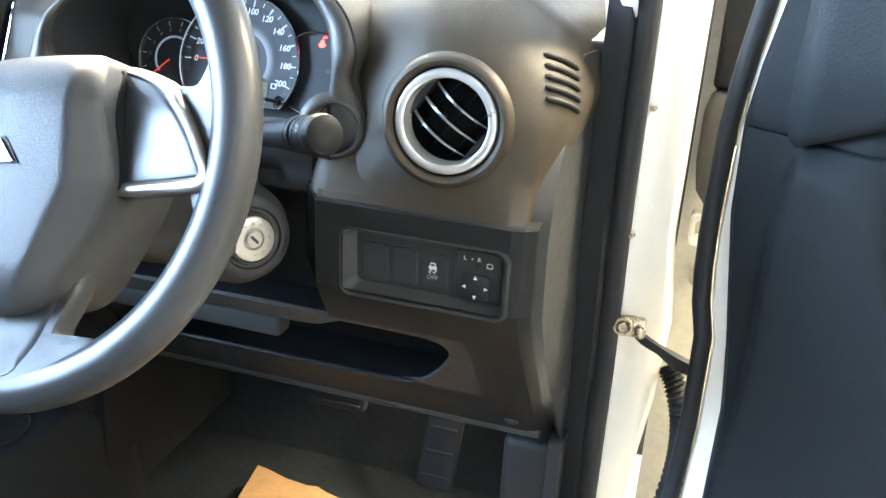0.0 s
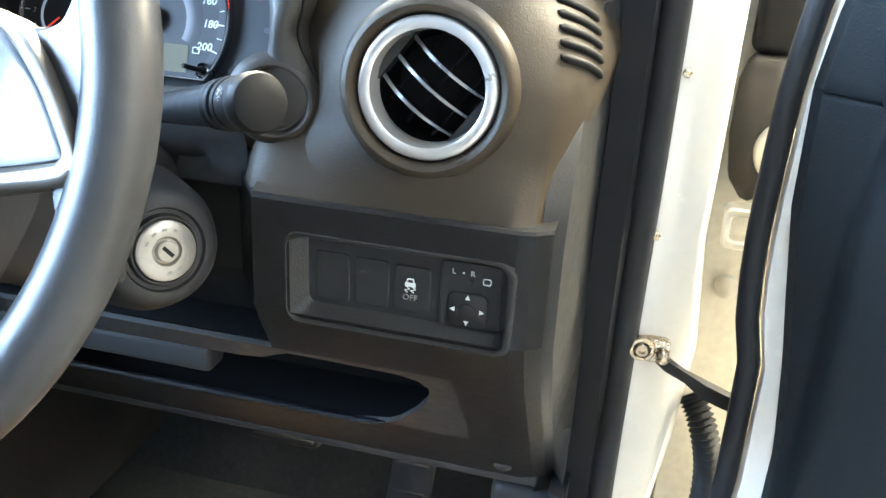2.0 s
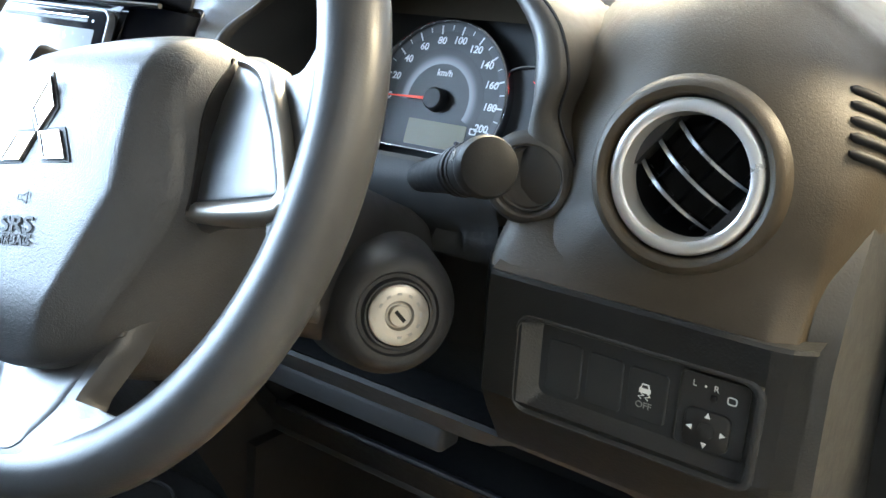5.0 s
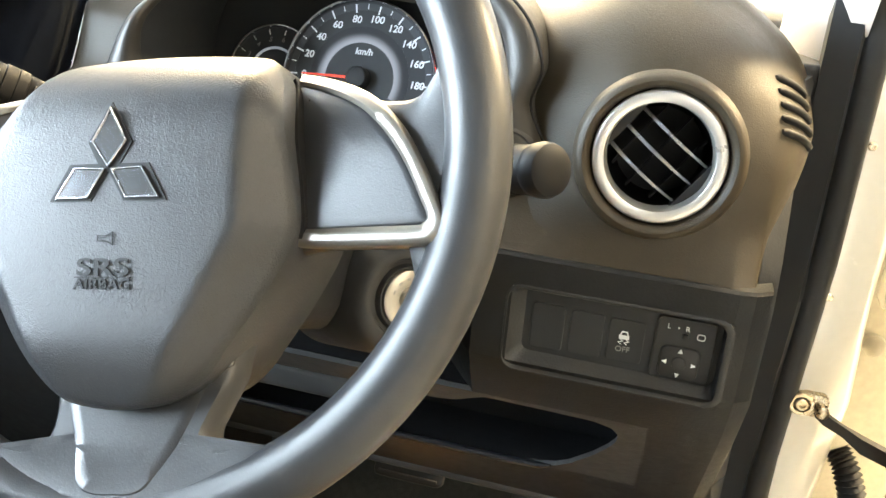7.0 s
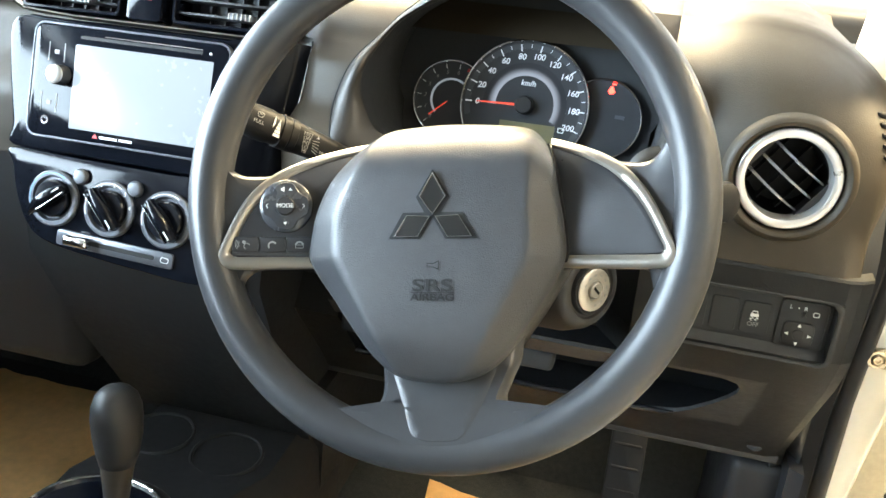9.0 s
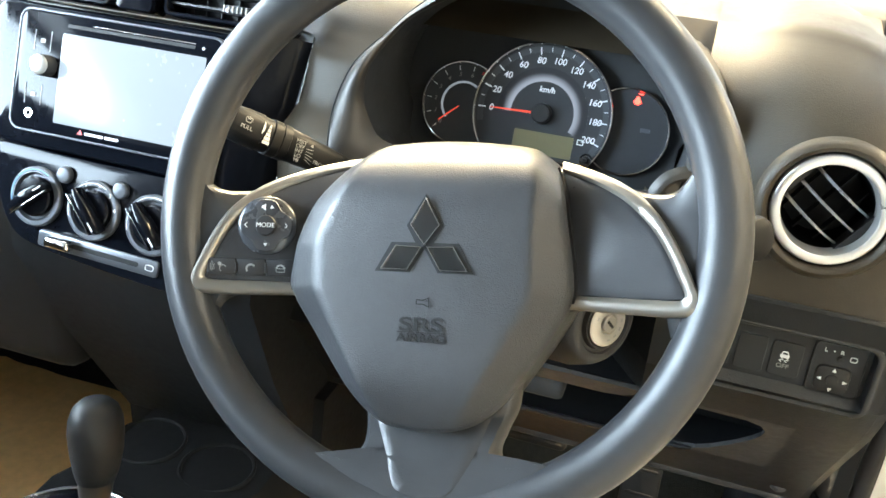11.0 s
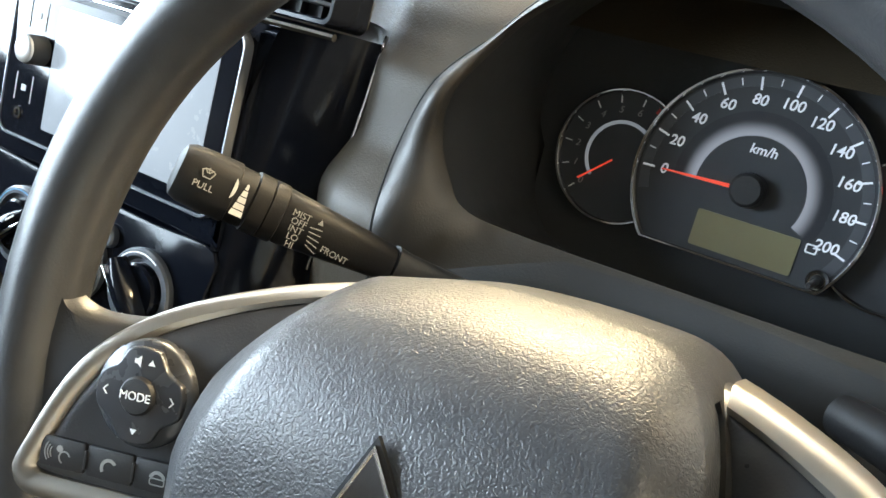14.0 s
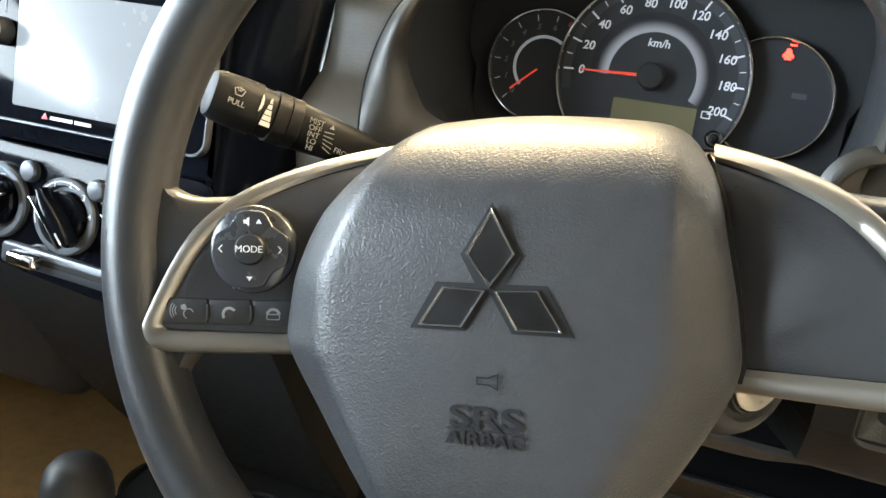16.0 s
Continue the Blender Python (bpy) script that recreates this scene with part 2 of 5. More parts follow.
def circle(cx, cy, r, n=32, a0=0.0, a1=360.0):
    full = abs(a1 - a0) >= 360
    return [Vector((cx + r * math.cos(radians(a0 + (a1 - a0) * i / (n if full else n - 1))), cy + r * math.sin(radians(a0 + (a1 - a0) * i / (n if full else n - 1))))) for i in range(n)]


def plate(outline, z0, z1, bevel=0.0, seg=2, m=None, bm=None):
    """An outline in x and y with thickness, its front rim rounded."""
    own = bmesh.new()
    low = [own.verts.new((p[0], p[1], z0)) for p in outline]
    high = [own.verts.new((p[0], p[1], z1)) for p in outline]
    k = len(outline)
    own.faces.new(low[::-1])
    top = own.faces.new(high)
    for i in range(k):
        own.faces.new((low[i], low[(i + 1) % k], high[(i + 1) % k], high[i]))
    bmesh.ops.recalc_face_normals(own, faces=own.faces)
    if bevel:
        bmesh.ops.bevel(own, geom=list(top.edges), offset=bevel, segments=seg, profile=0.5, affect="EDGES")
    if m is not None:
        own.transform(m)
    return own


def band(outer, inner, z0, z1, crown=0.0, m=None, closed=True):
    """A flat ring between two outlines of equal length, with a crowned front."""
    bm = bmesh.new()
    k = len(outer)
    rows = []
    for p, q in zip(outer, inner):
        p, q = Vector(p[:2]), Vector(q[:2])
        a, b = p.lerp(q, 0.25), p.lerp(q, 0.75)
        rows.append([bm.verts.new((v[0], v[1], z)) for v, z in ((p, z0), (p, z1 - crown), (a, z1), (b, z1), (q, z1 - crown), (q, z0))])
    for i in range(k if closed else k - 1):
        r, s = rows[i], rows[(i + 1) % k]
        for j in range(6):
            bm.faces.new((r[j], s[j], s[(j + 1) % 6], r[(j + 1) % 6]))
    if not closed:
        bm.faces.new(rows[0][::-1])
        bm.faces.new(rows[-1])
    if m is not None:
        bm.transform(m)
    return bm


def lathe(profile, n=48, m=None, cap=True):
    """Turns (radius, z) pairs round the z axis."""
    bm = bmesh.new()
    rings = []
    for r, z in profile:
        rings.append([bm.verts.new((0, 0, z))] if r < 1e-6 else [bm.verts.new((r * math.cos(2 * math.pi * i / n), r * math.sin(2 * math.pi * i / n), z)) for i in range(n)])
    for a, b in zip(rings, rings[1:]):
        for i in range(n):
            j = (i + 1) % n
            if len(a) == 1 and len(b) > 1:
                bm.faces.new((a[0], b[i], b[j]))
            elif len(b) == 1 and len(a) > 1:
                bm.faces.new((a[i], a[j], b[0]))
            elif len(a) > 1:
                bm.faces.new((a[i], a[j], b[j], b[i]))
    if cap:
        for ring in (rings[0], rings[-1]):
            if len(ring) > 1:
                bm.faces.new(ring)
    if m is not None:
        bm.transform(m)
    return bm


def loft(sections, closed=True, caps=True):
    """Skins a row of equal loops of 3D points."""
    bm = bmesh.new()
    rows = [[bm.verts.new(p) for p in s] for s in sections]
    k = len(rows[0])
    for a, b in zip(rows, rows[1:]):
        for i in range(k if closed else k - 1):
            j = (i + 1) % k
            bm.faces.new((a[i], a[j], b[j], b[i]))
    if caps and closed:
        bm.faces.new(rows[0][::-1])
        bm.faces.new(rows[-1])
    return bm


def tube(points, radii, n=14, flat=1.0):
    pts = [Vector(p) for p in points]
    if not isinstance(radii, (list, tuple)):
        radii = [radii] * len(pts)
    sections, side = [], None
    for i, p in enumerate(pts):
        d = (pts[min(i + 1, len(pts) - 1)] - pts[max(i - 1, 0)]).normalized()
        if side is None:
            side = d.cross(Vector((0, 0, 1)))
            if side.length < 0.1:
                side = d.cross(Vector((1, 0, 0)))
        side = (side - d * side.dot(d)).normalized()
        up = side.cross(d)
        sections.append([p + radii[i] * (math.cos(2 * math.pi * j / n) * side * flat + math.sin(2 * math.pi * j / n) * up) for j in range(n)])
    return loft(sections)


def lettering(name, text, size, m, mat, parent, depth=0.0002, align="CENTER", label="", shear=0.0, bold=0.0):
    cu = bpy.data.curves.new(name, "FONT")
    cu.body, cu.size, cu.extrude, cu.align_x, cu.align_y, cu.shear, cu.offset = text, size, depth, align, "CENTER", shear, bold
    tmp = bpy.data.objects.new(name + "_tmp", cu)
    scene.collection.objects.link(tmp)
    bpy.context.view_layer.update()
    me = bpy.data.meshes.new_from_object(tmp)
    bpy.data.objects.remove(tmp)
    me.transform(m)
    me.materials.clear()
    me.materials.append(mat)
    ob = new(name, me)
    ob.parent = parent
    if label:
        ob["label"] = label
    return ob


def basis(origin, x, y, z):
    """A matrix from three axes."""
    m = Matrix.Identity(4)
    for i, a in enumerate((x, y, z)):
        m.col[i].xyz = Vector(a)
    m.translation = Vector(origin)
    return m


# ---- axes of the wheel, column, cluster and stack ----
RAKE, SPIN = radians(24), radians(10)
UP, OUT = Vector((0, math.sin(RAKE), math.cos(RAKE))), Vector((0, -math.cos(RAKE), math.sin(RAKE)))
WX = Vector((math.cos(SPIN), 0, 0)) + math.sin(SPIN) * UP
WHEEL = basis((0, 0, 0.90), WX, OUT.cross(WX), OUT)
COLUMN = basis((0, 0, 0.90), (1, 0, 0), UP, OUT)
LEAN = math.atan(0.33)
SLOPE_UP, SLOPE_OUT = Vector((0, math.sin(LEAN), math.cos(LEAN))), Vector((0, -math.cos(LEAN), math.sin(LEAN)))
CLUSTER = basis((0.005, 0.298, 0.8965), (1, 0, 0), SLOPE_UP, SLOPE_OUT)
STACK = basis((-0.43, 0.161, 0.855), (1, 0, 0), SLOPE_UP, SLOPE_OUT)


def on_stack(x, z):
    """Stack coordinates of a point of the fascia, from the car's x and z."""
    return x + 0.43, (z - 0.855) / math.cos(LEAN)

# ---- showroom round the car ----
part("floor", box(-6, 6, -6, 6, -0.12, 0.0), TILE, None, smooth=False)
tagged(bpy.data.objects["floor"], "pale polished showroom floor under the car", "floor", kind="structure")
WEST = basis((-4.75, 0, 0), (0, 1, 0), (0, 0, 1), (1, 0, 0))
RECT = lambda y0, y1, z0, z1: [Vector(p) for p in ((y0, z0), (y1, z0), (y1, z1), (y0, z1))]
tagged(part("wall_west", band(RECT(-6, 6, 0, 3.6), RECT(-4.75, 2.35, 0.57, 3.13), 0.0, 0.15, m=WEST), SHADE, None, smooth=False), "plain showroom wall with a wide window, toned dark to cut bounced light", "wall", kind="structure")
tagged(part("window_1", band(RECT(-4.75, 2.35, 0.57, 3.13), RECT(-4.7, 2.3, 0.60, 3.10), 0.06, 0.165, m=WEST), RECESS, None, smooth=False), "wide window in a dark frame", "window", kind="structure")
# added walls, their tones picked for the light they throw on the car
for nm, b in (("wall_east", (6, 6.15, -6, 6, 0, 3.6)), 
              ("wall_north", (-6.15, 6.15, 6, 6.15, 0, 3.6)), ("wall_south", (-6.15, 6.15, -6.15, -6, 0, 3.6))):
    tagged(part(nm, box(*b), {"wall_north": WALL, "wall_east": BEIGE}.get(nm, SHADE), None, smooth=False), "plain showroom wall, toned to set the bounced light", "wall", kind="structure")
tagged(part("ceiling", box(-6.15, 6.15, -6.15, 6.15, 3.6, 3.75), WALL, None, smooth=False), "plain white showroom ceiling", "ceiling", kind="structure")

# ---- car shell ----
car = body = thing("car", "white right-hand-drive car with its driver's door open", "car")
# roof, passenger side and rear are unseen; they block the room's light
part("roof", box(-1.02, 0.36, -1.5, 0.15, 1.40, 1.46, 0.02), HEADLINER, body, "grey headliner, unseen, keeping overhead light off the cabin")
part("floor_pan", box(-1.1, 0.40, -1.5, 0.95, 0.14, 0.215), CARPET, body, "black carpeted floor")
part("toe_board", loft([[(x, 0.60, 0.20), (x, 0.80, 0.42), (x, 0.82, 0.80), (x, 0.86, 0.80), (x, 0.86, 0.20)] for x in (-1.1, 0.40)]), CARPET, body, "black carpeted toe board")
part("passenger_side", box(-1.14, -1.06, -1.5, 0.95, 0.14, 0.93, 0.02), DOORTRIM, body)
# added closure behind the seats, its tone set for reflections in the emblem
part("rear_blocker", box(-1.14, 0.45, -1.56, -1.5, 0.14, 1.44, 0.02), COVER, body)
part("rear_side", box(0.40, 0.45, -1.5, -0.62, 0.14, 1.0, 0.02), PAINT, body, "white body side behind the door opening")
part("scuttle", box(-1.14, 0.45, 0.90, 1.05, 0.14, 0.945, 0.02), BLACK, body)
part("bonnet", box(-1.10, 0.42, 1.05, 1.9, 0.75, 0.94, 0.06, 5), PAINT, body)
part("windscreen_pillar", tube([(-1.10, 0.82, 0.93), (-1.08, 0.45, 1.18), (-1.03, 0.12, 1.42)], 0.035, 10), BLACK, body)
lean = lambda z: ((z - 0.945) / 0.155 * -0.004, (z - 0.945) / 0.155 * -0.115)
part("pillar_trim", loft([[(x + lean(z)[0], y + lean(z)[1], z) for x, y in ((0.329, 0.469), (0.331, 0.43), (0.337, 0.39), (0.347, 0.357), (0.358, 0.339), (0.371, 0.335), (0.371, 0.60), (0.345, 0.62), (0.333, 0.55))] for z in (0.90, 0.945, 1.02, 1.10, 1.18, 1.26, 1.34, 1.41)]), PILLAR, body, "pale pinkish-beige windscreen pillar trim", angle=50)

# hinge pillar: the white face beside the seal, folded back to the wing
ROWS_Z = (0.20, 0.34, 0.46, 0.56, 0.66, 0.76, 0.86, 0.98, 1.06)
sections = []
for z in ROWS_Z:
    w = 0.437 - 0.12 * (0.6 - z) if z < 0.6 else 0.437 if z < 0.70 else 0.427
    k = min(0.045, max(0.0, 0.77 - z) * 0.25)
    sections.append([(px, py + k if py < 0.5 else py, pz) for px, py, pz in ((0.372, 0.345, z), (0.384, 0.331, z), (0.392, 0.331, z), (w - 0.006, 0.345, z), (w, 0.352, z), (w + 0.002, 0.372, z), (w - 0.01, 0.60, z), (0.372, 0.60, z))])
pillar = part("hinge_pillar", loft(sections), PAINT, body, "white painted hinge pillar", angle=60)
part("wing_inner", loft([[(0.43, 0.44, z), (0.56, 0.47, z), (0.57, 0.62, z), (0.43, 0.62, z)] for z in (0.2, 0.5, 0.9, 1.0)]), HINGE, body, "pale primered inner wing")
part("wing", box(0.545, 0.60, 0.47, 1.6, 0.25, 0.93, 0.02, 4), PAINT, body, "white painted front wing")
part("sill", box(0.36, 0.46, -1.5, 0.40, 0.16, 0.30, 0.03, 4), PAINT, body, "white painted door sill")

# ---- door opening seal and side trim ----
seal = thing("door_seal", "black rubber door seal along the white hinge pillar", "seal")
part("bulb", tube([(0.378, 0.325 + min(0.045, max(0.0, 0.77 - z) * 0.25), z) for z in (0.22, 0.4, 0.6, 0.8, 1.0, 1.08)], 0.0115, 14), RUBBER, seal)
part("lip", loft([[(0.345, 0.318 + k, z), (0.366, 0.312 + k, z), (0.370, 0.320 + k, z), (0.366, 0.335 + k, z), (0.345, 0.335 + k, z)] for z, k in ((0.22, 0.045), (0.58, 0.045), (0.77, 0.0), (1.08, 0.0))]), RUBBER, seal)

# ---- dashboard ----
dash = thing("dashboard", "dark grained plastic dashboard of a right-hand-drive car", "dashboard")


def dash_section(x, back, crest, low, foot=None):
    """One cross-section of the upper dash: y and z round the padded top, down to a foot."""
    s = min(1.0, (crest - low) / 0.17)
    foot = back if foot is None else foot
    zm = crest - 0.108 * s
    return [(x, 0.92, 0.94), (x, 0.60, crest - 0.005), (x, back + 0.13, crest + 0.005), (x, back + 0.075, crest - 0.006 * s), (x, back + 0.030, crest - 0.034 * s),
            (x, back + 0.008, crest - 0.072 * s), (x, back, zm), (x, back + (foot - back) * 0.16, zm + (low - zm) * 0.40), (x, back + (foot - back) * 0.66, zm + (low - zm) * 0.80), (x, foot, low)]


# padded pod at the driver's end, rounded over its outer shoulder
pod = []
POD = ((0.139, 0.238, 0.990), (0.160, 0.216, 0.992), (0.180, 0.205, 0.998), (0.200, 0.197, 1.002), (0.225, 0.189, 1.002), (0.255, 0.185, 0.997), (0.280, 0.187, 0.986), (0.300, 0.193, 0.972), (0.319, 0.203, 0.957), (0.334, 0.217, 0.940), (0.345, 0.236, 0.917), (0.350, 0.256, 0.890))
for x, back, crest in smooth_line(POD, 7):
    foot = 0.1775 + 0.6 * max(0.0, x - 0.305)
    line = smooth_line(dash_section(x, back + 0.002, crest, 0.8185, foot), 4) + [Vector((x, foot + 0.03, 0.8175)), Vector((x, 0.90, 0.8175))]
    for p in line:  # the outer end draws in towards its foot
        p.x -= max(0.0, p.x - 0.318) * 0.90 * min(1.0, max(0.0, (0.905 - p.z) / 0.085))
    pod.append(line)
pod_bm = loft(pod, closed=False)
hole = [f for f in pod_bm.faces if f.calc_center_median().y < 0.30 and all(math.hypot(v.co.x - 0.2465, v.co.z - 0.892) < 0.0500 for v in f.verts)]
bmesh.ops.delete(pod_bm, geom=hole, context="FACES")
upper = part("upper_pad", pod_bm, DASH, dash, "grained dark pad round the side vent", angle=70)
# passenger and centre pad: its face leans back and ends along the hood's seam
SEAM = [(-0.146, 0.165, 0.840), (-0.149, 0.170, 0.870), (-0.157, 0.199, 0.900), (-0.1445, 0.212, 0.938), (-0.125, 0.235, 0.962), (-0.103, 0.243, 0.985), (-0.060, 0.236, 1.014), (0.0, 0.226, 1.024), (0.060, 0.222, 1.016),
        (0.105, 0.222, 0.996), (0.146, 0.212, 0.969), (0.163, 0.204, 0.938), (0.158, 0.2073, 0.911), (0.171, 0.211, 0.880), (0.167, 0.2146, 0.850), (0.135, 0.216, 0.838), (0.0, 0.2206, 0.800), (-0.146, 0.160, 0.800)]
PAD = [(0.92, 0.94), (0.60, 0.985), (0.33, 0.996), (0.275, 0.990), (0.243, 0.972), (0.2285, 0.955), (0.212, 0.938), (0.206, 0.920), (0.199, 0.900), (0.185, 0.886), (0.170, 0.870), (0.165, 0.840), (0.161, 0.800)]


def seam_x(z):
    line = [(p[2], p[0]) for p in [SEAM[17]] + SEAM[:7]]
    for (z0, x0), (z1, x1) in zip(line, line[1:]):
        if z0 <= z <= z1:
            return x0 + (x1 - x0) * (z - z0) / (z1 - z0)
    return line[0][1] if z < 0.9 else line[-1][1]


left = []
for x, off in ((-1.06, 0.050), (-0.8, 0.042), (-0.52, 0.036), (-0.30, 0.034), (-0.225, 0.032), (-0.205, 0.026), (-0.190, 0.012), (-0.178, 0.004), (None, 0.001)):
    left.append([Vector((seam_x(z) + 0.001 if x is None else x, y + off * (1 if z < 0.95 else 0.6), z)) for y, z in ((p.x, p.y) for p in smooth_line(PAD, 4))] + [Vector((-0.15 if x is None else x, 0.90, 0.799))])
part("main_pad", loft(left, closed=False), DASH, dash, "grained dark passenger and centre pad", angle=70)
part("top_pad", loft([[(x, 0.92, 0.93), (x, 0.60, 0.983), (x, 0.34, 0.992), (x, 0.30, 0.96)] for x in (-0.16, 0.0, 0.155, 0.19)], closed=False), DASH, dash, "grained top pad before the windscreen")
part("end_panel", loft([[(0.320, y0 + 0.006, z), (0.334, y0 + 0.018, z), (0.346, 0.34, z), (0.346, 0.60, z), (0.326, 0.60, z)] for y0, z in ((0.352, 0.500), (0.345, 0.528), (0.300, 0.588), (0.237, 0.662), (0.193, 0.724), (0.184, 0.80), (0.192, 0.830), (0.215, 0.870), (0.245, 0.915), (0.275, 0.938))]), DASH_LOW, dash, "dark plastic dashboard end cover")
part("pillar_garnish", box(0.331, 0.374, 0.322, 0.60, 0.86, 0.946, 0.004), BLACK, dash)

# lower driver's panel: a face that leans away towards the pedals, open at the switch recess and the knee pocket
LOWER = [(0.190, 0.8195), (0.1752, 0.8190), (0.1732, 0.8170), (0.1731, 0.8150), (0.1730, 0.797), (0.174, 0.741), (0.183, 0.724), (0.2004, 0.6963), (0.2288, 0.6627), (0.2513, 0.6360), (0.2707, 0.6130), (0.2916, 0.5882), (0.312, 0.563), (0.330, 0.540), (0.337, 0.528)]
COLS = (-0.22, -0.16, -0.08, 0.0, 0.06, 0.108, 0.141, 0.166, 0.20, 0.235, 0.27, 0.309, 0.319, 0.329)


def lower_point(i, j):
    x = COLS[j]
    y, z = LOWER[i]
    back = 0.05 * max(0.0, min(1.0, (0.140 - x) / 0.03)) if i < 8 else 0.0
    side = 0.0 if j < 11 else (0.0, 0.0025, 0.010)[j - 11]
    return (x, y + back + side, z)


bm = bmesh.new()
grid = [[bm.verts.new(lower_point(i, j)) for j in range(len(COLS))] for i in range(len(LOWER))]
for i in range(len(LOWER) - 1):
    for j in range(len(COLS) - 1):
        if (i == 4 and 7 <= j < 11) or (i in (7, 8, 9, 10) and 1 <= j < 10):
            continue
        bm.faces.new((grid[i][j], grid[i][j + 1], grid[i + 1][j + 1], grid[i + 1][j]))
bmesh.ops.solidify(bm, geom=bm.faces[:], thickness=0.003)
knee = part("knee_panel", bm, DASH_LOW, dash, "dark plastic knee panel with a switch recess", angle=12)
part("lower_edge", box(-0.22, 0.324, 0.337, 0.45, 0.520, 0.531, 0.003), DASH_LOW, dash)
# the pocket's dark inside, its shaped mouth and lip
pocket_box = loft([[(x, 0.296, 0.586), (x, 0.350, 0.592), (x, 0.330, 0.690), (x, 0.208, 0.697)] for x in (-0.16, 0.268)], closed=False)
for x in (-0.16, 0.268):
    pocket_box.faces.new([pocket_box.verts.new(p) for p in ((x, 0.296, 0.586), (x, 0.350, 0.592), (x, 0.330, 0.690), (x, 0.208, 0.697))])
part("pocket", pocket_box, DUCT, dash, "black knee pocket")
MOUTH_TOP = 0.0
MOUTH = basis((0, 0.2610, 0.6245), (1, 0, 0), Vector((0, -0.645, 0.764)), Vector((0, -0.764, -0.645)))
part("pocket_surround", plate([Vector(p) for p in ((0.270, -0.0475), (0.270, 0.094), (-0.160, 0.094), (-0.160, 0.062), (0.108, 0.064), (0.1255, 0.069), (0.138, 0.079), (0.150, 0.0878), (0.19, 0.0868), (0.232, 0.085), (0.245, 0.078), (0.2503, 0.066), (0.2495, 0.052), (0.2445, 0.035), (0.2335, 0.009), (0.215, -0.025), (0.203, -0.040), (0.190, -0.046), (0.180, -0.0475))], -0.004, MOUTH_TOP, m=MOUTH), DASH_LOW, dash, smooth=False)
part("pocket_lip", tube([MOUTH @ Vector((x, v, 0.001)) for x, v in ((-0.16, -0.047), (0.0, -0.047), (0.10, -0.047), (0.165, -0.0475), (0.190, -0.045), (0.199, -0.040))], (0.0035, 0.0035, 0.0035, 0.0035, 0.003, 0.001), 8), SLAT, dash, "smooth pocket lip")
part("pocket_shelf", box(-0.16, 0.072, 0.236, 0.262, 0.640, 0.664, 0.006, 3), RECESS, dash)
part("glovebox", box(-1.05, -0.49, 0.24, 0.60, 0.50, 0.80, 0.03, 4), BLACK, dash, "dark glovebox lid")
part("passenger_strip", box(-1.05, -0.485, 0.205, 0.28, 0.795, 0.815, 0.008, 3), SILVER, dash, "satin grey decor strip")

# ---- steering wheel ----
wheel = thing("steering_wheel", "dark grey three-spoke steering wheel with satin silver spoke trims, turned slightly", "steering wheel", WHEEL @ pose(0, 0, 0, 0, -1.6, 0))


def torus(R, r, n=96, k=20, flat=1.0):
    return [[((R + r * math.cos(2 * math.pi * j / k)) * math.cos(2 * math.pi * i / n), (R + r * math.cos(2 * math.pi * j / k)) * math.sin(2 * math.pi * i / n), r * flat * math.sin(2 * math.pi * j / k)) for j in range(k)] for i in range(n + 1)]


bm = loft(torus(0.1715, 0.0155), caps=False)
bmesh.ops.remove_doubles(bm, verts=bm.verts, dist=1e-6)
part("rim", bm, RIM, wheel, "dark grey grained urethane rim")


def dish(x, y):
    """The spokes lie below the rim towards the hub, most of all at their upper ends."""
    side = 0.010 - (0.30 if x < 0 else 0.19) * (0.158 - abs(x)) - 10 * max(0.0, y + 0.005) ** 2 * min(1.0, max(0.0, (0.156 - abs(x)) / 0.03))
    foot = 0.006 - 0.26 * max(0.0, y + 0.165) + min(0.004, 0.3 * max(0.0, math.hypot(x, y) - 0.144))
    f = min(1.0, max(0.0, (-0.070 - y) / 0.02))
    return side * (1 - f) + foot * f


def dished(outline, low, high, edge=0.002, steps=5, flare=1.0):
    """A plate that follows the dish of the spokes, its rim rounded."""
    pts = [Vector(p) for p in outline]
    c = sum(pts, Vector((0, 0))) / len(pts)
    rings = [[((c + (p - c) * flare).x, (c + (p - c) * flare).y, dish(*p) + low) for p in pts], [(p.x, p.y, dish(*p) + high - edge) for p in pts]]
    for f, h in ([(0.985, high - edge * 0.3), (0.96, high)] if edge < 0.005 else [(0.97, high - edge * 0.55), (0.93, high - edge * 0.2), (0.88, high)]) + [((0.96 if edge < 0.005 else 0.88) * (1 - k / steps), high) for k in range(1, steps)]:
        ring = []
        for p in pts:
            q = c + (p - c) * f
            ring.append((q.x, q.y, dish(*q) + h))
        rings.append(ring)
    return loft(rings)


SPOKES = ([(-0.060, 0.038), (-0.095, 0.0318), (-0.1095, 0.0285), (-0.127, 0.0220), (-0.145, 0.0207), (-0.1555, 0.0251), (-0.1625, 0.0344), (-0.169, 0.040), (-0.174, 0.0), (-0.168, -0.062), (-0.160, -0.080), (-0.149, -0.0630), (-0.1436, -0.0526), (-0.1303, -0.0475), (-0.0909, -0.0466), (-0.060, -0.048)],
          [(0.060, 0.038), (0.098, 0.0305), (0.112, 0.0275), (0.1221, 0.0248), (0.1365, 0.0226), (0.1454, 0.0253), (0.1525, 0.0343), (0.161, 0.044), (0.173, 0.028), (0.174, 0.0), (0.170, -0.060), (0.158, -0.085), (0.1465, -0.0713), (0.1466, -0.0568), (0.142, -0.0496), (0.1295, -0.0470), (0.093, -0.0473), (0.060, -0.048)])
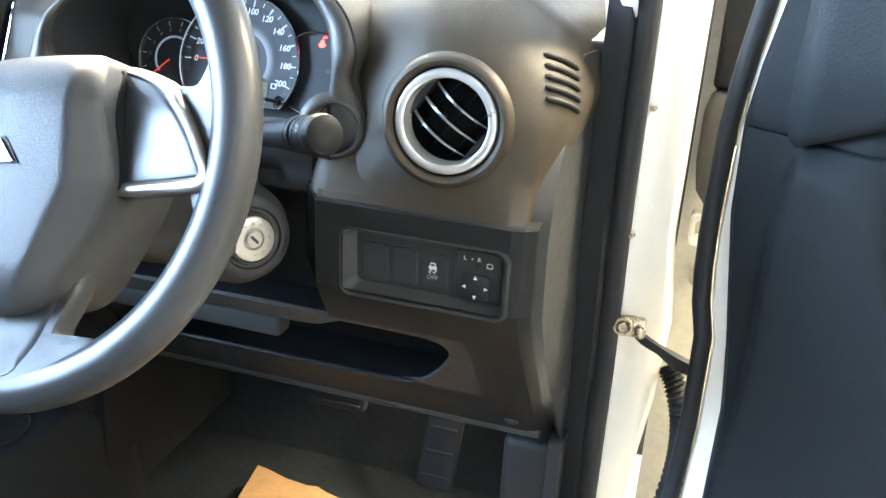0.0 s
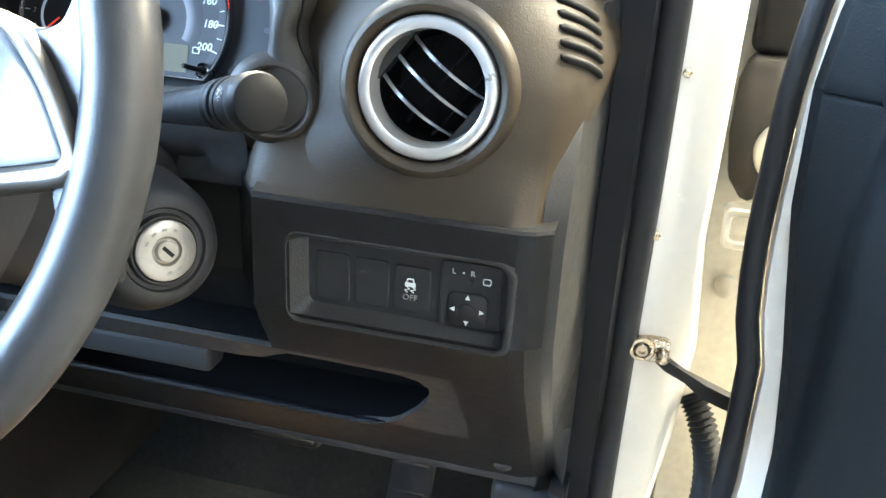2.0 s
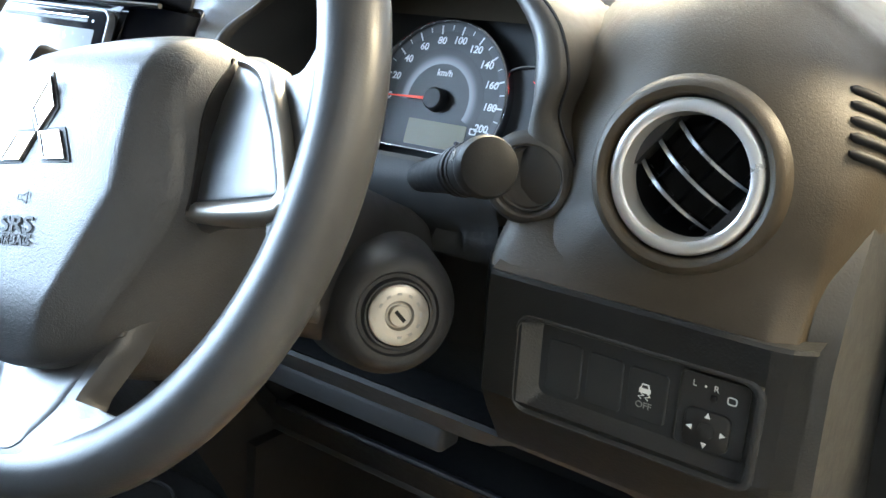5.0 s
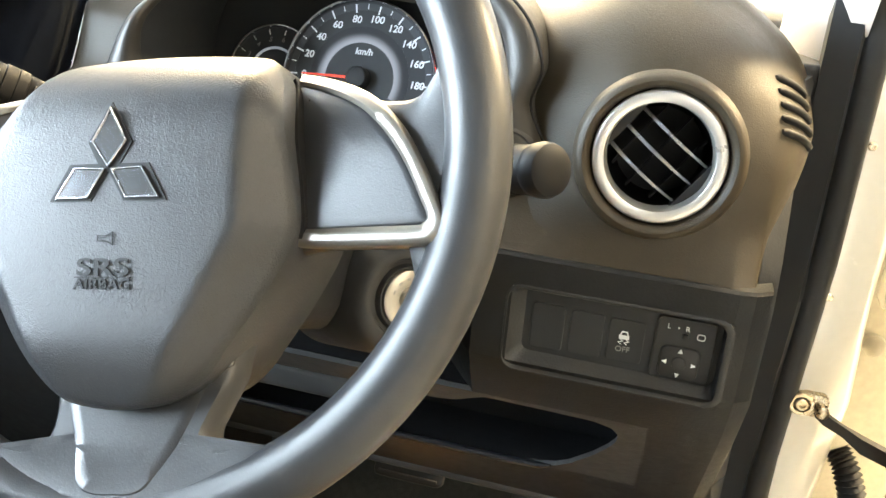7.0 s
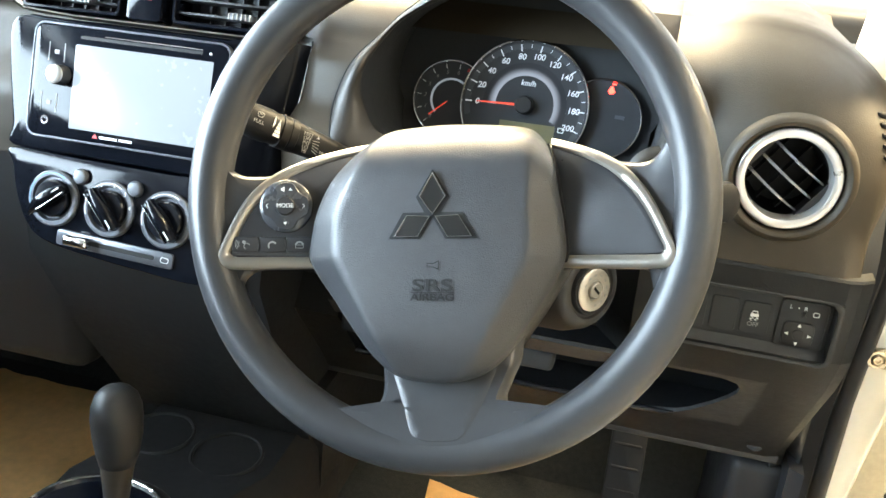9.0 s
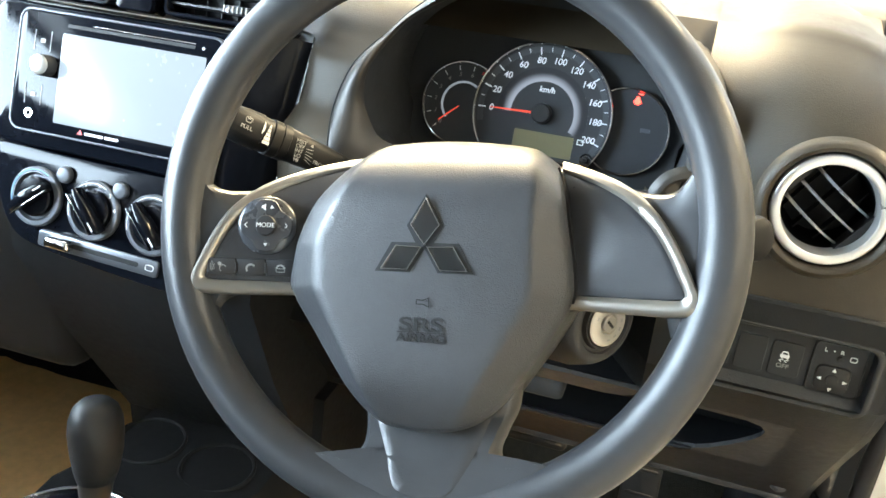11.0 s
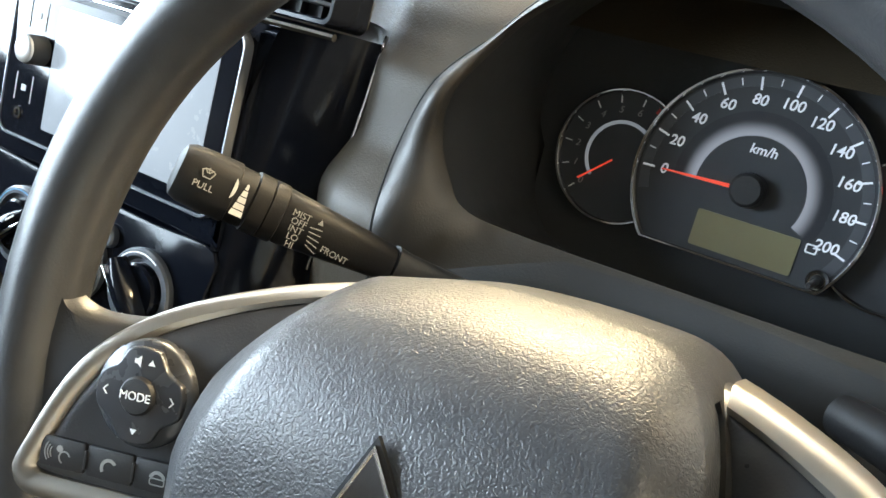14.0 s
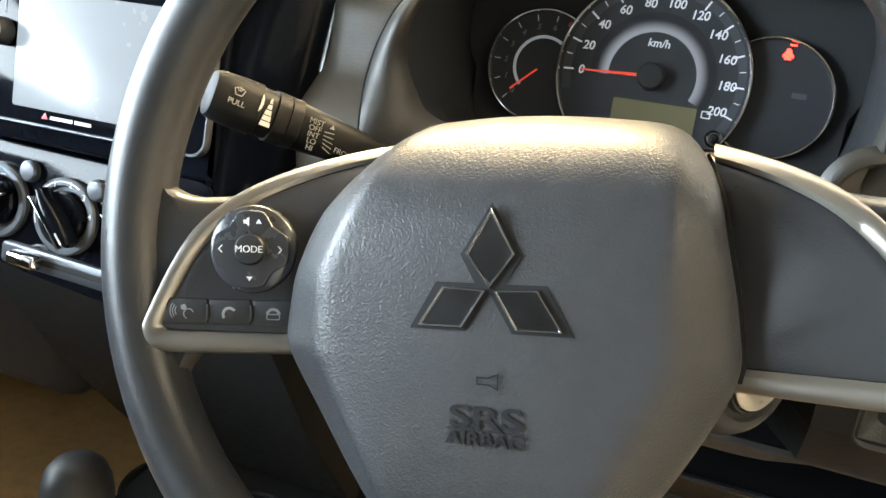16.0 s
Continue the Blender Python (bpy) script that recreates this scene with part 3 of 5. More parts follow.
for line in SPOKES:
    part("spoke", dished(smooth_loop(line, 5), -0.015, -0.0045, 0.006), RIM, wheel)
FOOT = [(-0.050, -0.080), (-0.0479, -0.091), (-0.0427, -0.1104), (-0.040, -0.130), (-0.0439, -0.1418), (-0.0555, -0.147), (-0.0724, -0.1451), (-0.088, -0.148), (-0.078, -0.166), (0.0, -0.178), (0.082, -0.162), (0.094, -0.140), (0.0786, -0.1378), (0.0617, -0.1424), (0.0503, -0.1418), (0.0464, -0.1337), (0.0502, -0.1223), (0.0560, -0.1032), (0.046, -0.080)]
part("lower_spoke", dished(smooth_loop(FOOT, 5), -0.011, 0.0040, 0.010), RIM, wheel)
VEE = [(-0.042, -0.098), (-0.0352, -0.1121), (-0.0247, -0.137), (-0.0135, -0.1596), (0.0057, -0.1624), (0.0214, -0.1577), (0.0348, -0.1324), (0.0424, -0.1113), (0.048, -0.098)]
part("lower_spoke_cover", dished(smooth_loop(VEE, 5), -0.006, 0.0043, 0.0018), RIM, wheel)

# airbag cover: a domed middle with flat facets down both sides
HUBLINE = [(-0.0475, 0.0492), (-0.025, 0.0545), (0.002, 0.0563), (0.038, 0.0538), (0.064, 0.0480), (0.077, 0.0300), (0.083, 0.004), (0.0875, -0.024), (0.087, -0.043),
           (0.074, -0.068), (0.058, -0.092), (0.046, -0.108), (0.030, -0.119), (0.003, -0.1235), (-0.026, -0.119), (-0.042, -0.108), (-0.055, -0.092), (-0.074, -0.068), (-0.093, -0.043), (-0.0915, -0.024), (-0.0820, 0.004), (-0.0660, 0.0300)]
edge = smooth_loop(HUBLINE, 5)
HC = Vector((0.003, -0.035))


def hub_height(x, y):
    dx = abs(x - HC.x + 0.002)
    z = 0.0272 - 0.4 * dx * dx
    wide = 0.066 - 0.55 * max(0.0, -0.040 - y)
    if x < HC.x:
        wide -= 0.45 * max(0.0, y + 0.012)
    over = dx - wide
    z -= 0.80 * (over if over > 0.002 else (over + 0.002) ** 2 / 0.008 if over > -0.002 else 0.0)
    z -= 150.0 * max(0.0, y + 0.010) ** 3
    z -= 9.0 * max(0.0, -0.085 - y) ** 2
    return z


rings = []
for f in (1.0, 0.995, 0.985, 0.97, 0.955, 0.93, 0.90, 0.87, 0.84, 0.81, 0.78, 0.75, 0.70, 0.64, 0.56, 0.45, 0.3, 0.15):
    ring = []
    for p in edge:
        q = HC + (p - HC) * f
        top = min(1.0, max(0.0, (p.y - 0.015) / 0.03))
        drop = 0.0030 * max(0.0, (f - 0.955) / 0.045) ** 2.0 * (1 - top) + 0.013 * top * max(0.0, (f - 0.84) / 0.16) ** 2.6
        ring.append((q.x, q.y, hub_height(q.x, q.y) - drop))
    rings.append(ring)
rings.insert(0, [(p.x, p.y, -0.060) for p in edge])
part("airbag_cover", loft(rings), HUB, wheel, "grey leather-grained airbag cover", angle=50)


# black strips standing in for the shadow gap between the cover and the spokes
for run in (edge[20:42], edge[86:107]):
    strip = []
    for p in run:
        if -0.0465 < p.y < 0.040:
            q = p + (p - HC).normalized() * 0.0016
            strip.append([(p.x, p.y, -0.02), (p.x, p.y, dish(*q) + 0.0034), (q.x, q.y, dish(*q) + 0.0034), (q.x, q.y, -0.02)])
    part("gap_shade", loft(strip), EMBOSS, wheel, "black strip for the shadow gap beside the airbag cover", smooth=False)


def on_hub(x, y, lift=0.0):
    """A frame on the airbag cover's face."""
    e = 0.002
    zx, zy = (hub_height(x + e, y) - hub_height(x - e, y)) / (2 * e), (hub_height(x, y + e) - hub_height(x, y - e)) / (2 * e)
    n = Vector((-zx, -zy, 1)).normalized()
    ax = (Vector((1, 0, 0)) - n * n.x).normalized()
    return basis(Vector((x, y, hub_height(x, y))) + n * lift, ax, n.cross(ax), n)


emblem = part("emblem_recess", plate([0.99 * Vector(p) for p in ((0.0, 0.032), (0.0115, 0.0130), (0.0058, 0.003), (0.0205, 0.003), (0.0305, -0.0145), (0.0085, -0.0145), (0.0, -0.0005), (-0.0085, -0.0145), (-0.0305, -0.0145), (-0.0205, 0.003), (-0.0058, 0.003), (-0.0115, 0.0130))], -0.001, 0.0004, m=on_hub(0.0045, -0.0135)), EMBOSS, wheel, "black emblem surround", smooth=False)
for k, pts in enumerate((((0, 0.0295), (-0.0092, 0.0135), (0, 0.001), (0.0092, 0.0135)), ((-0.0270, -0.0132), (-0.0175, 0.0015), (-0.0012, 0.0008), (-0.0098, -0.0132)), ((0.0270, -0.0132), (0.0098, -0.0132), (0.0012, 0.0008), (0.0175, 0.0015)))):
    mid = sum((Vector(p) for p in pts), Vector((0, 0))) / 4
    face = part("emblem_piece", plate([mid + (Vector(p) - mid) * 0.88 for p in pts], 0.0, 0.0012, m=on_hub(0.0045, -0.0135)), SMOKED, wheel, "dark mirror-finished diamond", smooth=False)
    part("raised_edge", band([Vector(p) for p in pts], [mid + (Vector(p) - mid) * 0.86 for p in pts], 0.0, 0.0019, 0.0006, m=on_hub(0.0045, -0.0135)), BRIGHTEDGE, face, smooth=False)
# pressed marks laid on the cover, groove shade given by their dark colour
lettering("pressed_text", "SRS", 0.0112, on_hub(0.0042, -0.0585, 0.0007) @ Matrix.Diagonal((1.62, 1, 1, 1)), EMBOSS, wheel, bold=0.0002)
lettering("pressed_text", "AIRBAG", 0.0066, on_hub(0.0042, -0.0660, 0.0007) @ Matrix.Diagonal((1.28, 1, 1, 1)), EMBOSS, wheel, bold=0.00012)
part("pressed_line", plate(rounded(-0.0145, 0.0145, -0.0003, 0.0003, 0.0002, 2), 0, 0.0003, m=on_hub(0.0042, -0.0627, 0.0005)), EMBOSS, wheel, smooth=False)
part("horn_mark", band([Vector(p) for p in ((-0.004, 0.0015), (0.0005, 0.0015), (0.0042, 0.0032), (0.0042, -0.0032), (0.0005, -0.0015), (-0.004, -0.0015))], [Vector(p) for p in ((-0.0034, 0.0009), (0.0007, 0.0009), (0.0036, 0.0022), (0.0036, -0.0022), (0.0007, -0.0009), (-0.0034, -0.0009))], 0, 0.0003, m=on_hub(0.0045, -0.045, 0.0006)), EMBOSS, wheel, smooth=False)

TR_OUT = smooth_line([(0.046, 0.0500), (0.0752, 0.0440), (0.1021, 0.0345), (0.1215, 0.0236), (0.136, 0.0090), (0.146, -0.0068), (0.155, -0.026), (0.1592, -0.038), (0.156, -0.045), (0.147, -0.0475), (0.120, -0.0475), (0.084, -0.0465)], 5)
TR_IN = smooth_line([(0.046, 0.0435), (0.0759, 0.0365), (0.0982, 0.0277), (0.1153, 0.0178), (0.1288, 0.0050), (0.139, -0.0096), (0.147, -0.0264), (0.1505, -0.0345), (0.149, -0.0375), (0.144, -0.0384), (0.118, -0.0383), (0.084, -0.0382)], 5)
FACE = smooth_line([(0.046, 0.0437), (0.0759, 0.0366), (0.0982, 0.0279), (0.1153, 0.0180), (0.1288, 0.0052), (0.139, -0.0094), (0.147, -0.0262), (0.1503, -0.0343), (0.149, -0.0377), (0.118, -0.0385), (0.066, -0.0384)], 3)


def dished_band(outer, inner, low, high, crown):
    bm = bmesh.new()
    rows = []
    for p, q in zip(outer, inner):
        p, q = Vector(p), Vector(q)
        rows.append([bm.verts.new((v.x, v.y, dish(*v) + z)) for v, z in ((p, low), (p, high - crown), (p.lerp(q, 0.15), high - crown * 0.25), (p.lerp(q, 0.4), high), (p.lerp(q, 0.75), high - crown * 0.1), (q, high - crown), (q, low))])
    for r, t in zip(rows, rows[1:]):
        for j in range(7):
            bm.faces.new((r[j], t[j], t[(j + 1) % 7], r[(j + 1) % 7]))
    bm.faces.new(rows[0][::-1])
    bm.faces.new(rows[-1])
    return bm


for s in (-1, 1):
    f = lambda pts: [Vector((s * p[0], p[1])) for p in pts]
    skip = 1 if s > 0 else 0
    part("spoke_trim", dished_band(f(TR_OUT[5 * skip:]), f(TR_IN[5 * skip:]), -0.012, 0.0030, 0.0024), SILVER, wheel, "satin silver spoke trim")
    part("spoke_insert", dished(f(FACE[3 * skip:]), -0.012, 0.0002, 0.0008), INSERT, wheel, "smooth dark grey spoke insert")

LOWERED = Matrix.Translation((-0.1148, 0, -0.0108)) @ pose(0, 0, 0, 0, 16.5, 0) @ Matrix.Translation((0.1085, 0, 0))
rock = part("control_pad", lathe([(0.0192, 0.004), (0.0190, 0.0086), (0.0182, 0.0096), (0.0120, 0.0112), (0.0, 0.0112)], 48, m=Matrix.Translation((-0.1085, -0.002, 0))), PADKEY, wheel, "round black audio control pad")
def scalloped(r, deep):
    out = []
    for i in range(96):
        a = 3.75 * i
        d = abs((a - 45) % 90 - 0 if (a - 45) % 90 < 45 else (a - 45) % 90 - 90)
        out.append(Vector((-0.1085 + (r - deep * max(0.0, math.cos(math.pi / 2 * min(1.0, d / 26))) ** 1.3) * math.cos(radians(a)), -0.002 + (r - deep * max(0.0, math.cos(math.pi / 2 * min(1.0, d / 26))) ** 1.3) * math.sin(radians(a)))))
    return out


part("rocker", plate(scalloped(0.0168, 0.0030), 0.0100, 0.0128, 0.0008, 3), PADKEY, rock, "dark metallic scalloped rocker key")
part("mode_key", lathe([(0.0068, 0.010), (0.0068, 0.0136), (0.0060, 0.0146), (0, 0.0150)], 28, m=Matrix.Translation((-0.1085, -0.002, 0))), BLACK, rock)
lettering("key_text", "MODE", 0.0042, Matrix.Translation((-0.1085, -0.002, 0.0151)), MARK, rock)
for dx, dy, rot in ((0.0035, 0.0118, 0), (0, -0.0124, 180)):
    part("arrow_mark", plate([Vector(p) for p in ((-0.0013, -0.0008), (0.0013, -0.0008), (0, 0.0012))], 0, 0.0002, m=Matrix.Translation((-0.1085 + dx, -0.002 + dy, 0.0129)) @ pose(0, 0, 0, 0, 0, rot)), MARK, rock, smooth=False)
for dx, rot in ((-0.0125, 180), (0.0125, 0)):
    part("chevron_mark", plate([Vector(p) for p in ((-0.0006, 0.0016), (0.0008, 0), (-0.0006, -0.0016), (0.0, -0.0016), (0.0014, 0), (0.0, 0.0016))], 0, 0.0002, m=Matrix.Translation((-0.1085 + dx, -0.002, 0.0129)) @ pose(0, 0, 0, 0, 0, rot)), MARK, rock, smooth=False)
part("speaker_mark", plate([Vector(p) for p in ((-0.0018, -0.0008), (-0.0008, -0.0008), (0.0006, -0.002), (0.0006, 0.002), (-0.0008, 0.0008), (-0.0018, 0.0008))], 0, 0.0002, m=Matrix.Translation((-0.1098, 0.0098, 0.0129))), MARK, rock, smooth=False)
for i, x0 in enumerate((-0.1465, -0.1272, -0.1080)):
    key = part("spoke_button", plate(rounded(x0, x0 + 0.0185, -0.0350, -0.0238, 0.0012, 3), 0.004, 0.0092, 0.0007), BLACK, wheel, "small black spoke button")
    cx, cy = x0 + 0.0092, -0.0294
    if i == 0:
        part("voice_mark", plate(circle(cx - 0.001, cy + 0.0016, 0.0013, 12), 0.0090, 0.0094), GREYMARK, key, smooth=False)
        for j in range(3):
            part("wave_mark", band(circle(cx - 0.002, cy, 0.0030 + 0.0011 * j, 8, 140, 220), circle(cx - 0.002, cy, 0.0026 + 0.0011 * j, 8, 140, 220), 0.0090, 0.0094, closed=False), GREYMARK, key, smooth=False)
        part("face_mark", band(circle(cx + 0.0012, cy - 0.0012, 0.0024, 10, 20, 250), circle(cx + 0.0012, cy - 0.0012, 0.0019, 10, 20, 250), 0.0090, 0.0094, closed=False), GREYMARK, key, smooth=False)
    else:
        a = (35, 215) if i == 1 else (15, 165)
        part("phone_mark", band(circle(cx, cy - 0.001, 0.0034, 12, *a), circle(cx, cy - 0.001, 0.0022, 12, *a), 0.0090, 0.0094, closed=False), GREYMARK, key, smooth=False)
        if i == 2:
            part("base_mark", band(rounded(cx - 0.003, cx + 0.003, cy - 0.0028, cy - 0.0002, 0.0008, 3), rounded(cx - 0.0026, cx + 0.0026, cy - 0.0024, cy - 0.0006, 0.0005, 3), 0.0090, 0.0094), GREYMARK, key, smooth=False)

for x0 in (-0.1276, -0.1084):
    part("key_divider", plate(rounded(x0 - 0.0006, x0 + 0.0006, -0.0330, -0.0262, 0.0005, 3), 0.004, 0.0098, 0.0004), BLACK, wheel)
for ob in wheel.children_recursive:
    if ob.name.split(".")[0] != "raised_edge" and (ob.parent is not wheel or ob.name.split(".")[0] in ("control_pad", "spoke_button", "key_divider")):
        ob.data.transform(LOWERED)

# ---- steering column, ignition and stalks ----
column = thing("steering_column", "black plastic steering column shroud behind the wheel", "steering column", COLUMN)


def ring_at(z, hw, hy0, hy1, cx=0.0):
    return [(p.x, p.y, z) for p in rounded(cx - hw, cx + hw, hy0, hy1, 0.03, 5)]


part("shroud", loft([ring_at(-0.045, 0.062, -0.062, 0.018), ring_at(-0.075, 0.068, -0.072, 0.022), ring_at(-0.13, 0.070, -0.078, 0.026), ring_at(-0.26, 0.070, -0.078, 0.026)]), BLACK, column, "black plastic column shroud", angle=50)
KN = Vector((0.78, -0.60, 0.16)).normalized()
KX = Vector((0, 0, 1)).cross(KN).normalized()
KEYM = basis((0.106, 0.130, 0.792), KX, KN.cross(KX), KN)
key = thing("ignition_lock", "round nickel ignition lock in a black bezel", "ignition lock", KEYM)
part("bezel", lathe([(0.050, -0.075), (0.0425, -0.024), (0.0365, -0.0085), (0.0330, -0.0035), (0.0285, -0.0012), (0.0258, -0.0012), (0.0246, -0.0035), (0.0222, -0.0035), (0.0208, 0.0002), (0.0196, 0.0002), (0.019, -0.003)]), BLACK, key, "black plastic lock bezel")
part("lock_face", lathe([(0.0188, -0.004), (0.0185, 0.0015), (0.017, 0.0028), (0.0090, 0.0030), (0.0078, 0.0012), (0.0, 0.0012)]), KEYMETAL, key, "pale nickel lock face")
part("lock_barrel", lathe([(0.0068, 0.0), (0.0068, 0.0036), (0.006, 0.0044), (0.0, 0.0044)], 28), KEYMETAL, key)
part("key_slot", box(-0.0012, 0.0012, -0.0042, 0.0042, 0.0035, 0.0047, m=pose(0, 0, 0, 0, 0, 40)), EMBOSS, key)
for k in range(9):
    a = radians(150 - 30 * k)
    part("lock_mark", box(-0.0014, 0.0014, -0.0008, 0.0008, 0.0026, 0.0031, m=Matrix.Translation((0.0132 * math.cos(a), 0.0132 * math.sin(a), 0)) @ pose(0, 0, 0, 0, 0, math.degrees(a) - 90)), GREYMARK, key)


def stalk_frame(tip, base):
    d = (Vector(tip) - Vector(base)).normalized()
    up = (UP - d * UP.dot(d)).normalized()
    return basis(base, d, up, d.cross(up)), (Vector(tip) - Vector(base)).length


def oval(x, ry, rz, n=20, e=0.75):
    return [(x, ry * math.copysign(abs(math.sin(2 * math.pi * i / n)) ** e, math.sin(2 * math.pi * i / n)), rz * math.copysign(abs(math.cos(2 * math.pi * i / n)) ** e, math.cos(2 * math.pi * i / n))) for i in range(n)]


m, L = stalk_frame((-0.190, 0.080, 0.9145), (-0.0869, 0.1759, 0.8450))
wiper = thing("wiper_stalk", "black wiper stalk with white markings and a grey ring", "stalk", m)
part("boot", loft([oval(x, ry, rz) for x, ry, rz in ((0.000, 0.0085, 0.0085), (0.040, 0.0088, 0.0085), (0.047, 0.0098, 0.0092), (0.0475, 0.0082, 0.0080))]), RUBBER, wiper, "black stalk boot")
part("arm", loft([oval(x, ry, rz) for x, ry, rz in ((0.0476, 0.0078, 0.0074), (0.050, 0.0092, 0.0086), (0.085, 0.0120, 0.0108), (0.1055, 0.0132, 0.0118), (0.1070, 0.0122, 0.0110))]), STALK, wiper, "black stalk arm")
part("ring", loft([oval(x, ry, rz) for x, ry, rz in ((0.1066, 0.0126, 0.0114), (0.1072, 0.0140, 0.0126), (0.1135, 0.0141, 0.0127), (0.1140, 0.0136, 0.0122), (0.1146, 0.0141, 0.0127), (0.1215, 0.0142, 0.0128), (0.1222, 0.0132, 0.0118))]), STALK, wiper, "dark twist ring")
part("ring_mark", loft([oval(x, ry, rz) for x, ry, rz in ((0.1220, 0.0132, 0.0118), (0.1300, 0.0133, 0.0119))]), STALK, wiper, "narrow dark index ring")
part("cap", loft([oval(x, ry, rz) for x, ry, rz in ((0.1298, 0.0130, 0.0116), (0.1304, 0.0142, 0.0128), (0.142, 0.0141, 0.0126), (L - 0.005, 0.0134, 0.0119), (L - 0.0015, 0.0118, 0.0105), (L, 0.008, 0.007))]), STALK, wiper, "black stalk end cap")
FLIP = pose(0, 0, 0, 0, 180, 0)
for i, word in enumerate(("MIST", "OFF", "INT", "LO", "HI")):
    lettering("stalk_text", word, 0.0043, Matrix.Translation((0.0990, 0.0048 - 0.0036 * i, -0.0122)) @ FLIP, GREYMARK, wiper)
lettering("stalk_text", "FRONT", 0.0043, Matrix.Translation((0.0775, -0.0062, -0.0108)) @ FLIP @ pose(0, 0, 0, 0, 0, -4), GREYMARK, wiper)
for i in range(5):
    part("index_mark", box(-0.0030, 0.0030, -0.00022, 0.00022, 0, 0.0003, m=Matrix.Translation((0.0905 - 0.0003 * i, 0.0018 - 0.0024 * i, -0.0118)) @ FLIP @ pose(0, 0, 0, 0, 0, 6 - 7 * i)), GREYMARK, wiper)
part("index_arrow", plate([Vector(p) for p in ((-0.0014, 0), (0.0014, 0), (0, 0.0026))], 0, 0.0003, m=Matrix.Translation((0.0895, 0.0042, -0.0116)) @ FLIP), GREYMARK, wiper, smooth=False)
lettering("stalk_text", "PULL", 0.0043, Matrix.Translation((0.1440, -0.0012, -0.0128)) @ FLIP, GREYMARK, wiper)
part("washer_mark", band([Vector(p) for p in ((-0.0032, 0.0016), (-0.0018, -0.0016), (0.0018, -0.0016), (0.0032, 0.0016), (0.0016, 0.0026), (-0.0016, 0.0026))], [Vector(p) for p in ((-0.0026, 0.0015), (-0.0015, -0.0012), (0.0015, -0.0012), (0.0026, 0.0015), (0.0014, 0.0022), (-0.0014, 0.0022))], 0, 0.0003, m=Matrix.Translation((0.1440, 0.0042, -0.0126)) @ FLIP), GREYMARK, wiper, smooth=False)
for a in (-38, 0, 38):
    part("spray_mark", box(-0.0002, 0.0002, 0.0006, 0.0030, 0, 0.0003, m=Matrix.Translation((0.1440, 0.0044, -0.0126)) @ FLIP @ pose(0, 0, 0, 0, 0, a)), GREYMARK, wiper)
part("cap_mark", plate([Vector((0.0042 * (math.cos(radians(a)) - 0.62), 0.0062 * math.sin(radians(a)))) for a in range(-52, 53, 8)], 0, 0.0003, m=Matrix.Translation((0.1318, 0.0035, -0.0128)) @ FLIP), STALKMARK, wiper, smooth=False)
for i in range(5):
    w = 0.0008 + 0.00055 * i
    part("interval_mark", plate([Vector(p) for p in ((-w, -0.0013), (w, -0.0013), (w - 0.0003, 0.0013), (-w + 0.0003, 0.0013))], 0, 0.0003, m=Matrix.Translation((0.1262, 0.0062 - 0.0031 * i, -0.0118)) @ FLIP), STALKMARK, wiper, smooth=False)

m, L = stalk_frame((0.205, 0.0697, 0.9060), (0.0888, 0.1675, 0.8680))
lights = thing("light_stalk", "black headlamp stalk with a domed brown end cap", "stalk", m)
part("arm", loft([oval(x, r, r, 24, 1.0) for x, r in ((0.0, 0.009), (0.03, 0.010), (0.080, 0.0118), (0.098, 0.0124), (0.099, 0.0112))]), STALK, lights, "black stalk arm")
part("twist_ring", loft([oval(x, r, r, 24, 1.0) for x, r in ((0.090, 0.0128), (0.092, 0.0136), (0.096, 0.0136), (0.0975, 0.0124), (0.0995, 0.0124), (0.101, 0.0140), (0.105, 0.0140), (0.1065, 0.0126), (0.1085, 0.0126), (0.110, 0.0140), (0.114, 0.0140), (0.1155, 0.0126))]), STALK, lights, "ribbed black twist ring")
part("switch_sleeve", loft([oval(x, r, r, 24, 1.0) for x, r in ((0.115, 0.0136), (0.1288, 0.0136), (0.1292, 0.0126))]), STALK, lights)
part("end_cap", loft([oval(x, r, r, 24, 1.0) for x, r in ((0.1290, 0.0136), (0.1300, 0.0146), (0.134, 0.0152), (0.138, 0.0151), (0.1412, 0.0138), (0.1432, 0.0100), (0.1438, 0.004))]), STALK, lights, "domed end cap")
part("lamp_mark", band(circle(0, 0, 0.0022, 16), circle(0, 0, 0.0016, 16), 0, 0.0003, m=Matrix.Translation((0.1225, 0.0015, 0.0138))), GREYMARK, lights, smooth=False)
for k in range(8):
    part("ray_mark", box(-0.0002, 0.0002, 0.0027, 0.0038, 0, 0.0003, m=Matrix.Translation((0.1225, 0.0015, 0.0138)) @ pose(0, 0, 0, 0, 0, 45 * k)), GREYMARK, lights)

# ---- instrument cluster in its hood ----
hood = thing("instrument_hood", "dark plastic instrument hood with a black recess", "instrument hood")
LIP = [(-0.112, 0.196, 0.879), (-0.124, 0.198, 0.892), (-0.132, 0.200, 0.912), (-0.130, 0.204, 0.936), (-0.119, 0.232, 0.961), (-0.099, 0.241, 0.981), (-0.057, 0.238, 1.002), (0.0, 0.231, 1.011), (0.056, 0.228, 1.005),
       (0.096, 0.228, 0.987), (0.128, 0.217, 0.958), (0.139, 0.206, 0.930), (0.138, 0.206, 0.905), (0.132, 0.207, 0.889), (0.120, 0.209, 0.878), (0.100, 0.211, 0.871), (0.0, 0.2125, 0.868), (-0.085, 0.205, 0.871)]
outer, inner = smooth_loop(SEAM, 6), smooth_loop(LIP, 6)
C0 = Vector((0.004, 0.0, 0.935))
